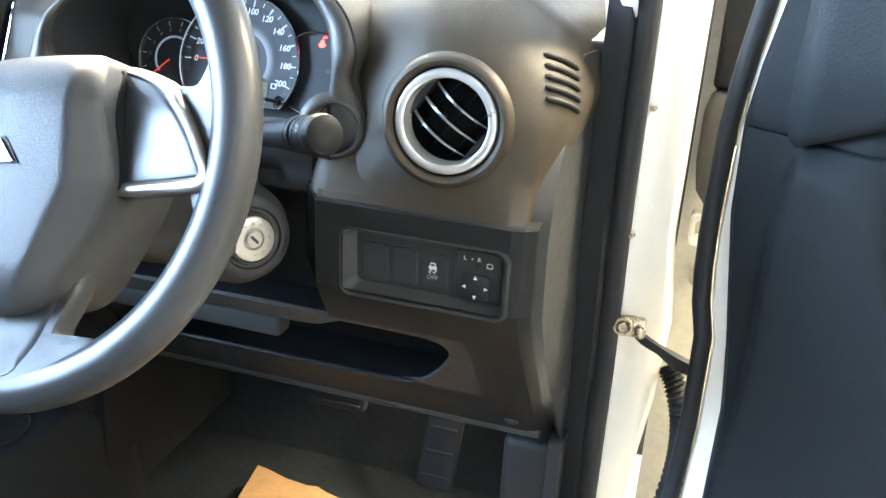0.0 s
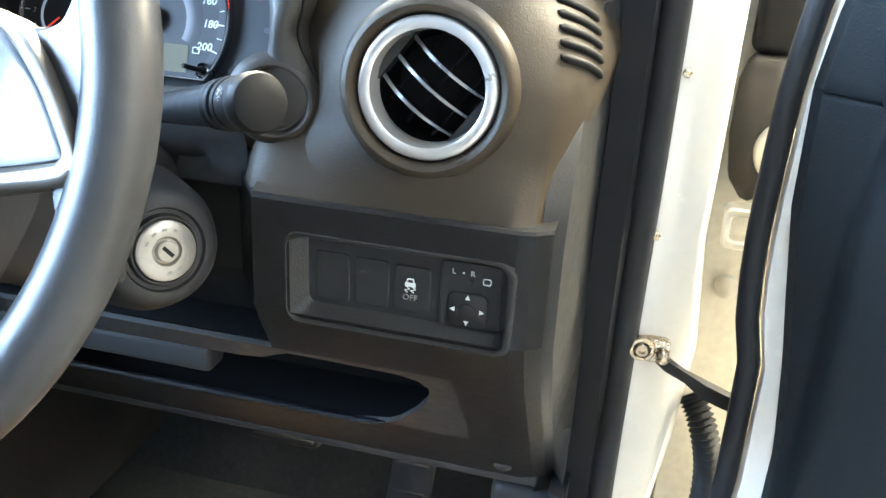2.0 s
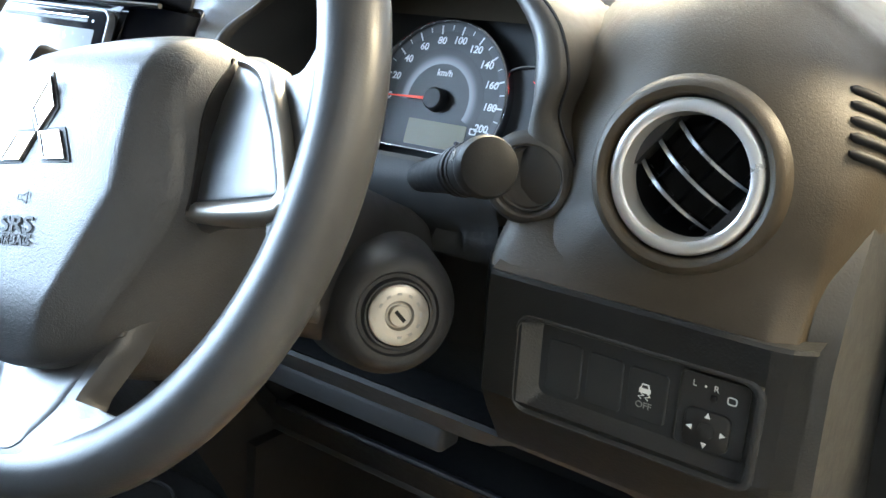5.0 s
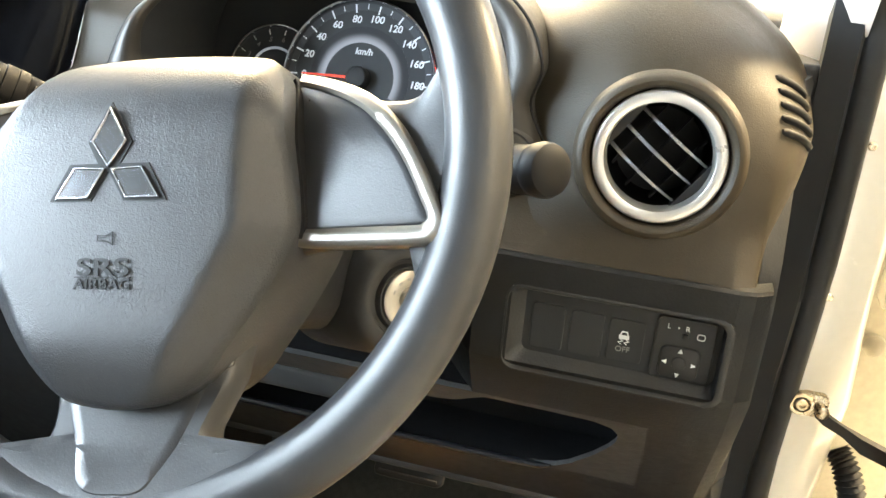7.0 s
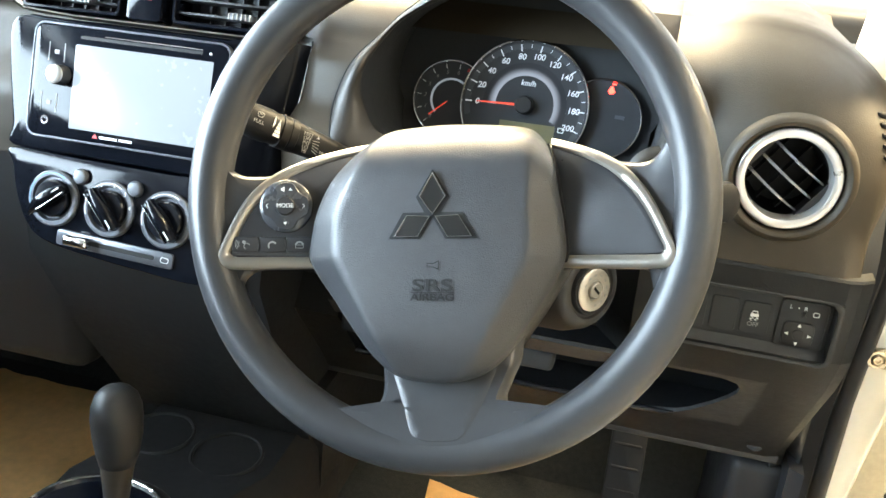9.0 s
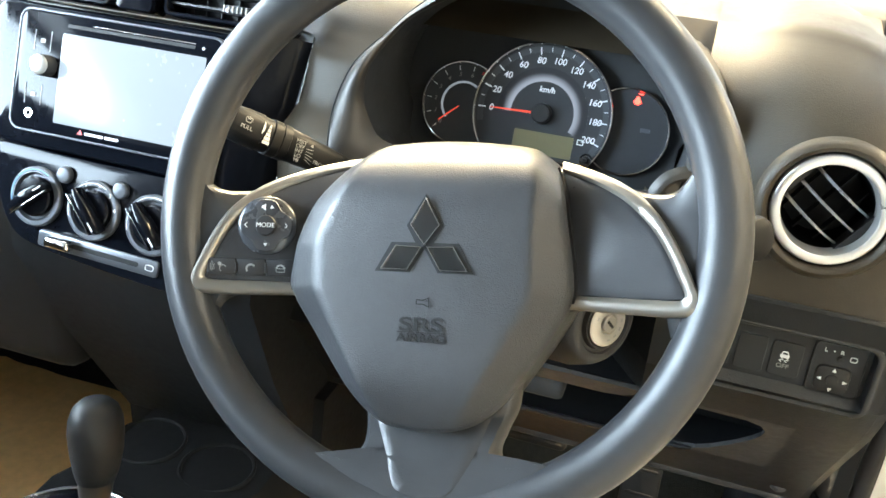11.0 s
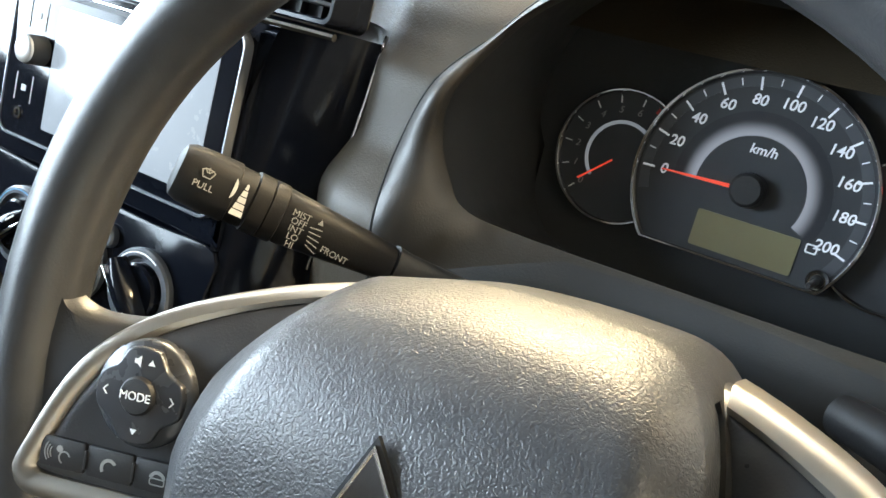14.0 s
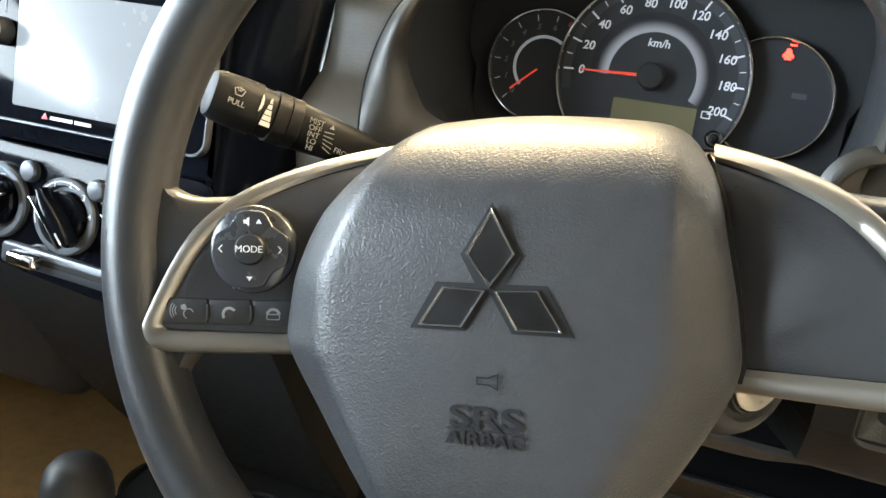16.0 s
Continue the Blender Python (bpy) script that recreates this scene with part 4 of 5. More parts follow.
rows = [[(p.x, 0.50, min(p.z, 0.96)) for p in outer], [(p.x, p.y + 0.030, p.z) for p in outer], [(p.x, p.y + 0.004, p.z) for p in outer]]
for f, dy in ((0.05, -0.001), (0.2, -0.004), (0.4, -0.006), (0.6, -0.0065), (0.8, -0.0045), (0.93, -0.0005), (1.0, 0.005)):
    rows.append([tuple(a.lerp(b, f) + Vector((0, dy, 0))) for a, b in zip(outer, inner)])
shell_bm = loft(rows, caps=False)
shell_tree = BVHTree.FromBMesh(shell_bm)
part("hood_shell", shell_bm, HOOD, hood, "smooth dark hood shell", angle=50)
gap = []
for k in range(41):
    x = -0.142 + 0.262 * k / 40
    top = 0.838 + 0.028 * min(1.0, (x + 0.142) / 0.085) ** 0.8
    line = []
    for j in range(9):
        z = top + (0.808 - top) * j / 8
        hit = shell_tree.ray_cast(Vector((x, 0.0, z)), Vector((0, 1, 0)), 0.4)[0]
        line.append((x, (hit.y if hit is not None else 0.215) - (0.0005 if j == 0 else 0.003), z))
    gap.append(line)
part("column_gap_cover", loft(gap, closed=False), RECESS, hood, "matt black cover over the steering column", angle=50)
rows = [[(p.x, p.y + 0.0055, p.z) for p in inner]]
for f, y in ((0.992, 0.225), (0.975, 0.26), (0.965, 0.33)):
    ring = []
    for p in inner:
        q = C0 + (p - C0) * f
        drop = max(0.0, 0.92 - p.z) / 0.05 * (y - 0.21) * 0.45
        ring.append((q.x, max(p.y + 0.008 + 0.3 * (y - 0.21), y + (0.33 * (p.z - 0.94) if y > 0.25 else 0.1 * (p.z - 0.94))), q.z - drop))
    rows.append(ring)
part("recess_wall", loft(rows, caps=False), RECESS, hood, "matt black recess wall", angle=60)
part("lower_pad", loft([[(x, 0.2120 + k, 0.858), (x, 0.2010 + k, 0.846), (x, 0.1900 + k, 0.834), (x, 0.1800 + k, 0.8190), (x, 0.27, 0.8182)] for x, k in ((0.108, 0.055), (0.118, 0.034), (0.127, 0.014), (0.136, 0.004), (0.148, 0.001), (0.160, 0.000), (0.172, -0.001), (0.182, -0.002))], closed=False), DASH, dash, "grained dark pad under the hood", angle=60)
part("seam", tube([(p.x, p.y + 0.0012, p.z) for p in outer + outer[:1]], 0.0011, 6), DUCT, hood, "dark seam round the hood")
DISC = basis((0.1440, 0.2010, 0.8715), (0.96, 0.28, 0), (0, 0, 1), (0.28, -0.96, 0))
part("disc_collar", lathe([(0.0300, -0.006), (0.0275, -0.0010), (0.0250, 0.0014), (0.0228, 0.0020), (0.0214, 0.0012), (0.0208, -0.0010), (0.0206, -0.006)], 56, m=DISC, cap=False), HOOD, hood, "raised round collar")
part("blanking_disc", lathe([(0.0205, -0.008), (0.0203, -0.0032), (0.0196, -0.0026), (0.0186, -0.0030), (0.0176, -0.0052), (0.0, -0.0056)], 56, m=DISC), HOOD, hood, "round sunken blanking disc")

gauges = thing("instrument_cluster", "instrument cluster with chrome-ringed dials and a lit red lamp", "instrument cluster", CLUSTER)
part("back_plate", plate([Vector((0.985 * (p.x - 0.004) - 0.001, ((0.935 + 0.985 * (p.z - 0.935)) - (0.05 if p.z < 0.885 else 0.0) - 0.8965) * 1.053)) for p in inner], -0.012, -0.004), RECESS, gauges, "black cluster backing")


def dial_outline(cx, cy, r, a0=-40, a1=220, n=60):
    return circle(cx, cy, r, n, a0, a1)


speedo = part("speedometer", plate(dial_outline(0, 0, 0.0615), -0.004, 0.004), DIAL, gauges, "black speedometer dial")
part("chrome_ring", band(dial_outline(0, 0, 0.0642), dial_outline(0, 0, 0.0617), -0.002, 0.0075, 0.001), CHROME, speedo, "chrome dial ring")
part("inner_arc", band(circle(0, 0, 0.0415, 50, -25, 184), circle(0, 0, 0.0288, 50, -25, 184), 0.0035, 0.0041, closed=False), GLOW, speedo, "glowing white dial ring")
part("outer_scale", band(circle(0, 0, 0.0600, 60, -32, 195), circle(0, 0, 0.0545, 60, -32, 195), 0.0035, 0.0042, closed=False), SCALE, speedo, "dark grey scale band")
for i in range(21):
    a = 182 - 10.1 * i
    r0 = 0.0525 if i % 2 == 0 else 0.0555
    part("scale_mark", box(r0, 0.0592, -0.00055 if i % 2 == 0 else -0.0003, 0.00055 if i % 2 == 0 else 0.0003, 0.0042, 0.0047, m=pose(0, 0, 0, 0, 0, a)), MARKLIT, speedo)
    if i % 2 == 0:
        r = 0.0472 if i < 10 else 0.0482
        lettering("dial_number", str(i * 10), 0.0080, Matrix.Translation((r * math.cos(radians(a)), r * math.sin(radians(a)), 0.0043)), MARKLIT, speedo, shear=0.12, bold=0.00012)
lettering("dial_text", "km/h", 0.0072, Matrix.Translation((0.001, 0.0215, 0.0043)), MARKLIT, speedo, shear=0.12, bold=0.00012)
part("needle", plate([Vector(p) for p in ((-0.047, 0.0004), (-0.006, 0.0011), (-0.006, -0.0011), (-0.047, -0.0004))][::-1], 0.0075, 0.0088, m=pose(0, 0, 0, 0, 0, 2)), NEEDLE, speedo, "red speedometer needle")
part("needle_cap", lathe([(0.0095, 0.004), (0.0090, 0.0105), (0.0075, 0.012), (0.0, 0.0122)], 32), BLACK, speedo, "black needle cap")
part("display", plate(rounded(-0.022, 0.033, -0.0365, -0.0165, 0.001, 2), 0.0035, 0.0046), LCD, speedo, "olive liquid crystal display", smooth=False)
part("reset_stem", lathe([(0.0035, 0.0), (0.0035, 0.004), (0.0017, 0.006), (0.0017, 0.030), (0.0012, 0.0308), (0.0, 0.0308)], 16, m=Matrix.Translation((0.047, -0.034, 0.004))), BLACK, gauges, "black trip reset stem")
part("stem_collar", lathe([(0.0062, 0.0), (0.0058, 0.004), (0.0044, 0.005), (0.0044, 0.002)], 20, m=Matrix.Translation((0.047, -0.034, 0.003))), CHROME, gauges)
part("fuel_mark", band(rounded(0.036, 0.042, -0.022, -0.017, 0.0008, 2), rounded(0.0368, 0.0412, -0.0212, -0.0178, 0.0005, 2), 0.0038, 0.0046), MARK, speedo, smooth=False)

tacho = part("tachometer", plate(circle(-0.0755, -0.003, 0.0370, 48), -0.006, -0.001), DIAL, gauges, "black rev counter dial")
part("chrome_ring", band(circle(-0.0755, -0.003, 0.0392, 48), circle(-0.0755, -0.003, 0.0372, 48), -0.005, 0.002, 0.0008), CHROME, tacho, "chrome dial ring")
part("inner_arc", band(circle(-0.0755, -0.003, 0.0210, 40, 40, 225), circle(-0.0755, -0.003, 0.0190, 40, 40, 225), -0.002, -0.0005, closed=False), DIALARC, tacho)
for i in range(9):
    a = 225 - 24 * i
    c, s_ = math.cos(radians(a)), math.sin(radians(a))
    part("scale_mark", box(0.031, 0.0352, -0.0003, 0.0003, -0.001, -0.0004, m=Matrix.Translation((-0.0755, -0.003, 0)) @ pose(0, 0, 0, 0, 0, a)), REDMARK if i > 6 else MARK, tacho)
    lettering("dial_number", str(i), 0.0056, Matrix.Translation((-0.0755 + 0.0270 * c, -0.003 + 0.0270 * s_, -0.0006)), GREYMARK, tacho, shear=0.18)
part("red_zone", band(circle(-0.0755, -0.003, 0.0352, 16, 30, 66), circle(-0.0755, -0.003, 0.0318, 16, 30, 66), -0.002, -0.0006, closed=False), REDMARK, tacho)
part("needle", box(0.004, 0.027, -0.0005, 0.0005, 0.001, 0.002, m=Matrix.Translation((-0.0755, -0.003, 0)) @ pose(0, 0, 0, 0, 0, 222)), NEEDLE, tacho, "red rev counter needle")
lamps = part("warning_panel", plate(circle(0.0755, -0.003, 0.0370, 48), -0.006, -0.001), DIAL, gauges, "black warning lamp dial")
part("chrome_ring", band(circle(0.0755, -0.003, 0.0392, 48), circle(0.0755, -0.003, 0.0372, 48), -0.005, 0.002, 0.0008), CHROME, lamps, "chrome dial ring")
part("warning_lamp", plate([Vector((0.081 + x, 0.0255 + y)) for x, y in ((-0.0012, 0.0035), (0.0012, 0.0035), (0.0018, 0.0012), (0.0036, -0.0012), (0.0030, -0.0022), (0.0020, -0.0012), (0.0020, -0.0034), (-0.0020, -0.0034), (-0.0020, -0.0012), (-0.0030, -0.0022), (-0.0036, -0.0012), (-0.0018, 0.0012))], -0.001, -0.0002), REDLIT, lamps, "lit red door-open lamp", smooth=False)
part("warning_bar", box(-0.002, 0.002, -0.0005, 0.0005, -0.001, -0.0002, m=Matrix.Translation((0.083, 0.0315, 0))), REDLIT, lamps)
part("cluster_mark", plate(rounded(0.088, 0.097, -0.001, 0.0025, 0.0005, 2), -0.001, -0.0006), GREYDIAL, lamps, smooth=False)

# ---- side vent ----
VN = Vector((0.03, -0.985, 0.10)).normalized()
VX = (Vector((1, 0, 0)) - VN * VN.x).normalized()
vent = thing("side_vent", "round dashboard air vent with a satin silver ring", "air vent", basis((0.2455, 0.194, 0.8920), VX, VN.cross(VX), VN))
part("collar", lathe([(0.0545, 0.0005), (0.0525, 0.0058), (0.0503, 0.0086), (0.0478, 0.0096), (0.0456, 0.0086), (0.0440, 0.0056), (0.0429, 0.0010), (0.0426, -0.01)], 72, cap=False), DASH, vent, "dark rounded vent collar")
part("ring", lathe([(0.0420, -0.01), (0.0420, 0.0040), (0.0414, 0.0053), (0.0402, 0.0060), (0.0362, 0.0062), (0.0345, 0.0052), (0.0338, -0.002), (0.0332, -0.012)], 72, cap=False), VENTRING, vent, "satin silver vent ring")
part("duct", lathe([(0.0341, -0.004), (0.0332, -0.03), (0.029, -0.045), (0.0, -0.046)], 48, cap=False), DUCT, vent, "black vent duct")
TURNED = pose(0, 0, 0, 0, 0, -36)
for v in (-0.0155, 0.0, 0.0145):
    h = math.sqrt(0.0328 ** 2 - v * v) - 0.001
    sec, rim = [], []
    for i in range(11):
        x = -h + 2 * h * i / 10
        b = 0.0155 * (1 - (x / h) ** 2) - 0.0125
        w = 0.0015 - 0.0006 * (i / 10)
        sec.append([(x, v - 0.0016, -0.022 + b), (x, v - 0.0026, -0.022 + b), (x, v - w, -0.0034 + b), (x, v + w, -0.0034 + b)])
        rim.append([(x, v - w, -0.0036 + b), (x, v - 0.7 * w, -0.0027 + b), (x, v + 0.7 * w, -0.0027 + b), (x, v + w, -0.0036 + b)])
    # each slat's front edge carries its highlight as a pale strip
    for nm, bm, mt, lb in (("slat", loft(sec), SLAT, "gloss black vent slat"), ("slat_edge", loft(rim), SLATGLINT, "pale strip painted as the slat's highlight")):
        bm.transform(TURNED)
        part(nm, bm, mt, vent, lb)
for u in (-0.017, 0.0, 0.017):
    h = math.sqrt(0.0328 ** 2 - u * u) - 0.002
    part("vane", box(u - 0.0007, u + 0.0007, -h, h, -0.038, -0.026, m=TURNED), DUCT, vent)
for s in (-1, 1):
    cheek = [Vector((s * p.x, p.y)) for p in circle(0, 0, 0.0335, 14, -34, 34)]
    part("cheek", plate(cheek, -0.024, -0.0075, m=TURNED), BLACK, vent)

# ---- side demister slots ----
demist = thing("demister_grille", "black slotted demister grille at the dashboard end", "grille")
pod_bm = loft(pod, closed=False)
tree = BVHTree.FromBMesh(pod_bm)
pod_bm.free()
DN, DC = Vector((0.45, -0.82, 0.34)).normalized(), Vector((0.3165, 0.2520, 0.9185))
DX = (Vector((1, 0.35, 0)) - DN * DN.dot(Vector((1, 0.35, 0)))).normalized()
DY = DN.cross(DX)
for i in range(5):
    line = []
    for k in range(13):
        u = -0.014 + 0.036 * k / 12
        v = 0.0205 - 0.0090 * i - 5 * max(0.0, u + 0.002) ** 2 - 0.10 * (u + 0.012)
        q = DC + DX * u + DY * v
        hit = tree.ray_cast(q + DN * 0.05, -DN, 0.12)
        line.append((hit[0] + DN * 0.0002) if hit[0] is not None else q)
    part("slot", tube(line, [0.0014] + [0.0028] * 11 + [0.0014], 10), DUCT, demist, "black slot")

# ---- switch recess ----
recess = thing("switch_panel", "black recessed switch panel with traction and mirror switches", "switch panel", basis((0.2375, 0.1735, 0.769), (1, 0, 0), (0, -0.02, 1), (0, -1, -0.02)))
O_, I_ = rounded(-0.0750, 0.0735, -0.0345, 0.0295, 0.010, 5), rounded(-0.0735, 0.0685, -0.0330, 0.0268, 0.009, 5)
part("frame", band(O_, I_, -0.004, 0.0006, 0.0006), DASH_LOW, recess, "dark rounded recess frame")
part("well", loft([[(p.x, p.y, z) for p in rounded(x0, x1, y0, y1, r, 5)] for z, x0, x1, y0, y1, r in ((0.0002, -0.0735, 0.0685, -0.0330, 0.0268, 0.009), (-0.0015, -0.0725, 0.0684, -0.0318, 0.0267, 0.009), (-0.009, -0.0655, 0.0678, -0.0248, 0.0262, 0.007), (-0.0115, -0.0625, 0.0672, -0.0228, 0.0258, 0.006))], caps=False), DASH_LOW, recess, "sloping recess wall")
part("floor_plate", plate(rounded(-0.064, 0.068, -0.024, 0.0265, 0.006), -0.018, -0.0112), RECESS, recess, "black recess floor")
for i, (x0, x1, y0, y1) in enumerate(((-0.0578, -0.0350, -0.0195, 0.0145), (-0.0313, -0.0086, -0.0188, 0.0138), (-0.0053, 0.0186, -0.0182, 0.0132))):
    blank = part("switch_blank" if i < 2 else "traction_switch", plate(rounded(x0, x1, y0, y1, 0.003, 4), -0.0125, -0.0102, 0.0008), RECESS, recess, "plain black blanking plate" if i < 2 else "black traction control switch", smooth=False)
    if i == 2:
        cx = 0.0055
        part("car_mark", plate([Vector((cx + x, y - 0.0032)) for x, y in ((-0.0028, 0.0052), (-0.0020, 0.0080), (0.0020, 0.0080), (0.0028, 0.0052), (0.0034, 0.0050), (0.0034, 0.0022), (-0.0034, 0.0022), (-0.0034, 0.0050))], -0.0104, -0.0098), MARK, blank, smooth=False)
        part("car_window", plate([Vector((cx + x, y - 0.0032)) for x, y in ((-0.0020, 0.0054), (-0.0014, 0.0072), (0.0014, 0.0072), (0.0020, 0.0054))], -0.0100, -0.0096), RECESS, blank, smooth=False)
        for dx in (-0.0022, 0.0018):
            part("skid_mark", tube([(cx + dx, -0.0012, -0.0100), (cx + dx + 0.0018, -0.0024, -0.0100), (cx + dx - 0.0014, -0.0036, -0.0100), (cx + dx + 0.0006, -0.0048, -0.0100)], 0.0004, 6), MARK, blank)
        lettering("switch_text", "OFF", 0.0056, Matrix.Translation((cx, -0.0086, -0.0100)), GREYMARK, blank)
mirror = part("mirror_switch", plate(rounded(0.0249, 0.0640, -0.0235, 0.0215, 0.004, 4), -0.0135, -0.0098, 0.0012), RECESS, recess, "black mirror adjuster", smooth=False)
part("mirror_frame", band(rounded(0.0249, 0.0640, -0.0235, 0.0215, 0.004, 4), rounded(0.0256, 0.0633, -0.0228, 0.0208, 0.0036, 4), -0.0110, -0.0092, 0.0003), DASH_LOW, mirror)
part("mirror_pad", plate(rounded(0.0300, 0.0560, -0.0215, 0.0015, 0.005, 4), -0.0105, -0.0080, 0.0014), BLACK, mirror)
part("mirror_knob", lathe([(0.0050, -0.0083), (0.0045, -0.0072), (0.0, -0.0066)], 24, m=Matrix.Translation((0.0430, -0.0100, 0))), BLACK, mirror)
for dx, dy, rot in ((0, 0.0088, 0), (0, -0.0088, 180), (-0.0092, 0, 90), (0.0092, 0, 270)):
    part("arrow_mark", plate([Vector(p) for p in ((-0.0016, -0.0013), (0.0016, -0.0013), (0, 0.0019))], 0, 0.0006, m=Matrix.Translation((0.0430 + dx, -0.0100 + dy, -0.0081)) @ pose(0, 0, 0, 0, 0, rot)), MARK, mirror, smooth=False)
lettering("switch_text", "L", 0.0050, Matrix.Translation((0.0330, 0.0148, -0.0096)), MARK, mirror)
lettering("switch_text", "R", 0.0050, Matrix.Translation((0.0450, 0.0145, -0.0096)), MARK, mirror)
part("dot_mark", plate(circle(0.0392, 0.0146, 0.0007, 10), -0.0100, -0.0094), MARK, mirror, smooth=False)
part("selector", box(0.0425, 0.0460, 0.0070, 0.0110, -0.0105, -0.0085, 0.0008, 2), BLACK, mirror)
part("fold_mark", band(rounded(0.0515, 0.0568, 0.0082, 0.0128, 0.0014, 3), rounded(0.0521, 0.0562, 0.0089, 0.0122, 0.0009, 3), -0.0100, -0.0094), MARK, mirror, smooth=False)
clip = thing("panel_clip", "small dark trim clip under the knee panel", "clip", basis((0.294, 0.331, 0.548), (1, 0, 0), (0, 0.61, 0.79), (0, -0.79, 0.61)))
part("head", lathe([(0.010, -0.002), (0.010, 0.002), (0.007, 0.005), (0.0, 0.0055)], 24), BLACK, clip)
part("pin", lathe([(0.0035, 0.004), (0.0035, 0.008), (0.002, 0.009), (0, 0.009)], 16), STEEL, clip)

# ---- centre stack ----
stack = thing("centre_stack", "gloss black centre stack fascia", "centre stack", STACK)


def S(pts):
    return [Vector(on_stack(x, z)) for x, z in pts]


part("radio_fascia", plate(smooth_loop(S([(-0.486, 0.946), (-0.489, 0.905), (-0.480, 0.850), (-0.477, 0.8275), (-0.40, 0.8265), (-0.30, 0.8255), (-0.252, 0.825), (-0.246, 0.830), (-0.244, 0.905), (-0.243, 0.944), (-0.25, 0.949), (-0.43, 0.949)]), 4), -0.05, 0.0, 0.004, 3), PIANO, stack, "gloss black radio surround")
part("climate_fascia", plate(smooth_loop(S([(-0.4765, 0.8255), (-0.474, 0.810), (-0.466, 0.782), (-0.452, 0.757), (-0.432, 0.744), (-0.39, 0.737), (-0.30, 0.730), (-0.265, 0.729), (-0.254, 0.735), (-0.249, 0.790), (-0.247, 0.823), (-0.30, 0.8238), (-0.40, 0.8248)]), 4), -0.05, -0.0005, 0.0014, 3), PIANO, stack, "gloss black climate panel")
rows = []
for z, xr in ((0.729, -0.222), (0.76, -0.212), (0.82, -0.207), (0.88, -0.199), (0.955, -0.190)):
    y = on_stack(0, z)[1]
    rows.append([(-0.246 + 0.43, y, -0.003), (-0.238 + 0.43, y, -0.0045), (xr - 0.012 + 0.43, y, -0.024), (xr + 0.43, y, -0.036), (xr + 0.43, y, -0.06), (-0.246 + 0.43, y, -0.06)])
part("fascia_wing", loft(rows), PIANO, stack, "gloss black fascia side", angle=60)
part("chrome_strip", tube([(*on_stack(x, z), 0.002) for x, z in ((-0.487, 0.960), (-0.475, 0.954), (-0.42, 0.9515), (-0.33, 0.9515), (-0.25, 0.9515), (-0.195, 0.952))], 0.0022, 8), CHROME, stack, "chrome strip under the vents")
part("edge_strip", tube([(*on_stack(x, z), -0.036) for x, z in ((-0.190, 0.960), (-0.194, 0.92), (-0.200, 0.87), (-0.207, 0.825))], 0.0012, 6), CHROME, stack)

radio = thing("car_radio", "double-size car radio with a pale reflecting touchscreen", "car radio", STACK @ Matrix.Translation((0, 0, 0.0003)))
R0, R1 = on_stack(-0.457, 0.841), on_stack(-0.251, 0.943)
part("bezel", plate(rounded(R0[0], R1[0], R0[1], R1[1], 0.010, 5), -0.01, 0.006, 0.002), PIANO, radio, "gloss black radio bezel")
part("bezel_trim", band(rounded(R0[0] - 0.0015, R1[0] + 0.0015, R0[1] - 0.0015, R1[1] + 0.0015, 0.011, 5), rounded(R0[0] + 0.0006, R1[0] - 0.0006, R0[1] + 0.0006, R1[1] - 0.0006, 0.0095, 5), -0.002, 0.0062, 0.0008), GREYDIAL, radio, "thin dark metallic border")
P0, P1 = on_stack(-0.4105, 0.851), on_stack(-0.266, 0.927)
part("screen", plate(rounded(P0[0], P1[0], P0[1], P1[1], 0.0015, 2), 0.002, 0.0066, 0.0003), SCREEN, radio, "glass screen with a blue-white glow for its reflection")
part("disc_slot", plate(rounded(P0[0] + 0.004, P1[0] - 0.012, P1[1] + 0.0055, P1[1] + 0.0085, 0.001, 2), 0.002, 0.0064), EMBOSS, radio)
part("slot_line", plate(rounded(P0[0] + 0.03, P1[0] - 0.012, P1[1] + 0.0095, P1[1] + 0.0103, 0.0003, 2), 0.002, 0.0065), CHROME, radio, smooth=False)
kx, ky = on_stack(-0.4225, 0.8975)
knob = part("volume_knob", lathe([(0.0098, 0.005), (0.0095, 0.017), (0.0082, 0.0185), (0.0, 0.0185)], 32, m=Matrix.Translation((kx, ky, 0))), BLACK, radio, "black volume knob")
part("knob_cap", lathe([(0.0090, 0.0165), (0.0086, 0.0195), (0.0070, 0.0205), (0.0, 0.0208)], 28, m=Matrix.Translation((kx, ky, 0))), VENTRING, knob, "bright knob cap")
for dy, sx in ((0.0215, -0.0085), (-0.0270, -0.0125)):
    for dx in (sx - 0.0085, sx + 0.0085):
        part("side_line", box(kx + dx - 0.0004, kx + dx + 0.0004, ky + dy - 0.009, ky + dy + 0.009, 0.0055, 0.0064), GREYMARK, radio)
    part("side_mark", box(kx + sx - 0.0025, kx + sx + 0.0025, ky + dy - 0.002, ky + dy + 0.002, 0.0055, 0.0064), GREYMARK, radio)
part("aux_socket", lathe([(0.0042, 0.004), (0.0042, 0.0068), (0.0024, 0.0068), (0.0022, 0.004)], 20, m=Matrix.Translation((*on_stack(-0.4375, 0.8555), 0))), CHROME, radio)
part("eject_mark", lathe([(0.0013, 0.005), (0.0013, 0.0066), (0, 0.0066)], 10, m=Matrix.Translation((P1[0] - 0.004, P1[1] + 0.007, 0))), MARK, radio)
bx, by = on_stack(-0.381, 0.8468)
part("brand_mark", plate([Vector(p) for p in ((bx - 0.003, by - 0.0015), (bx + 0.003, by - 0.0015), (bx, by + 0.003))], 0.005, 0.0064), REDMARK, radio, smooth=False)
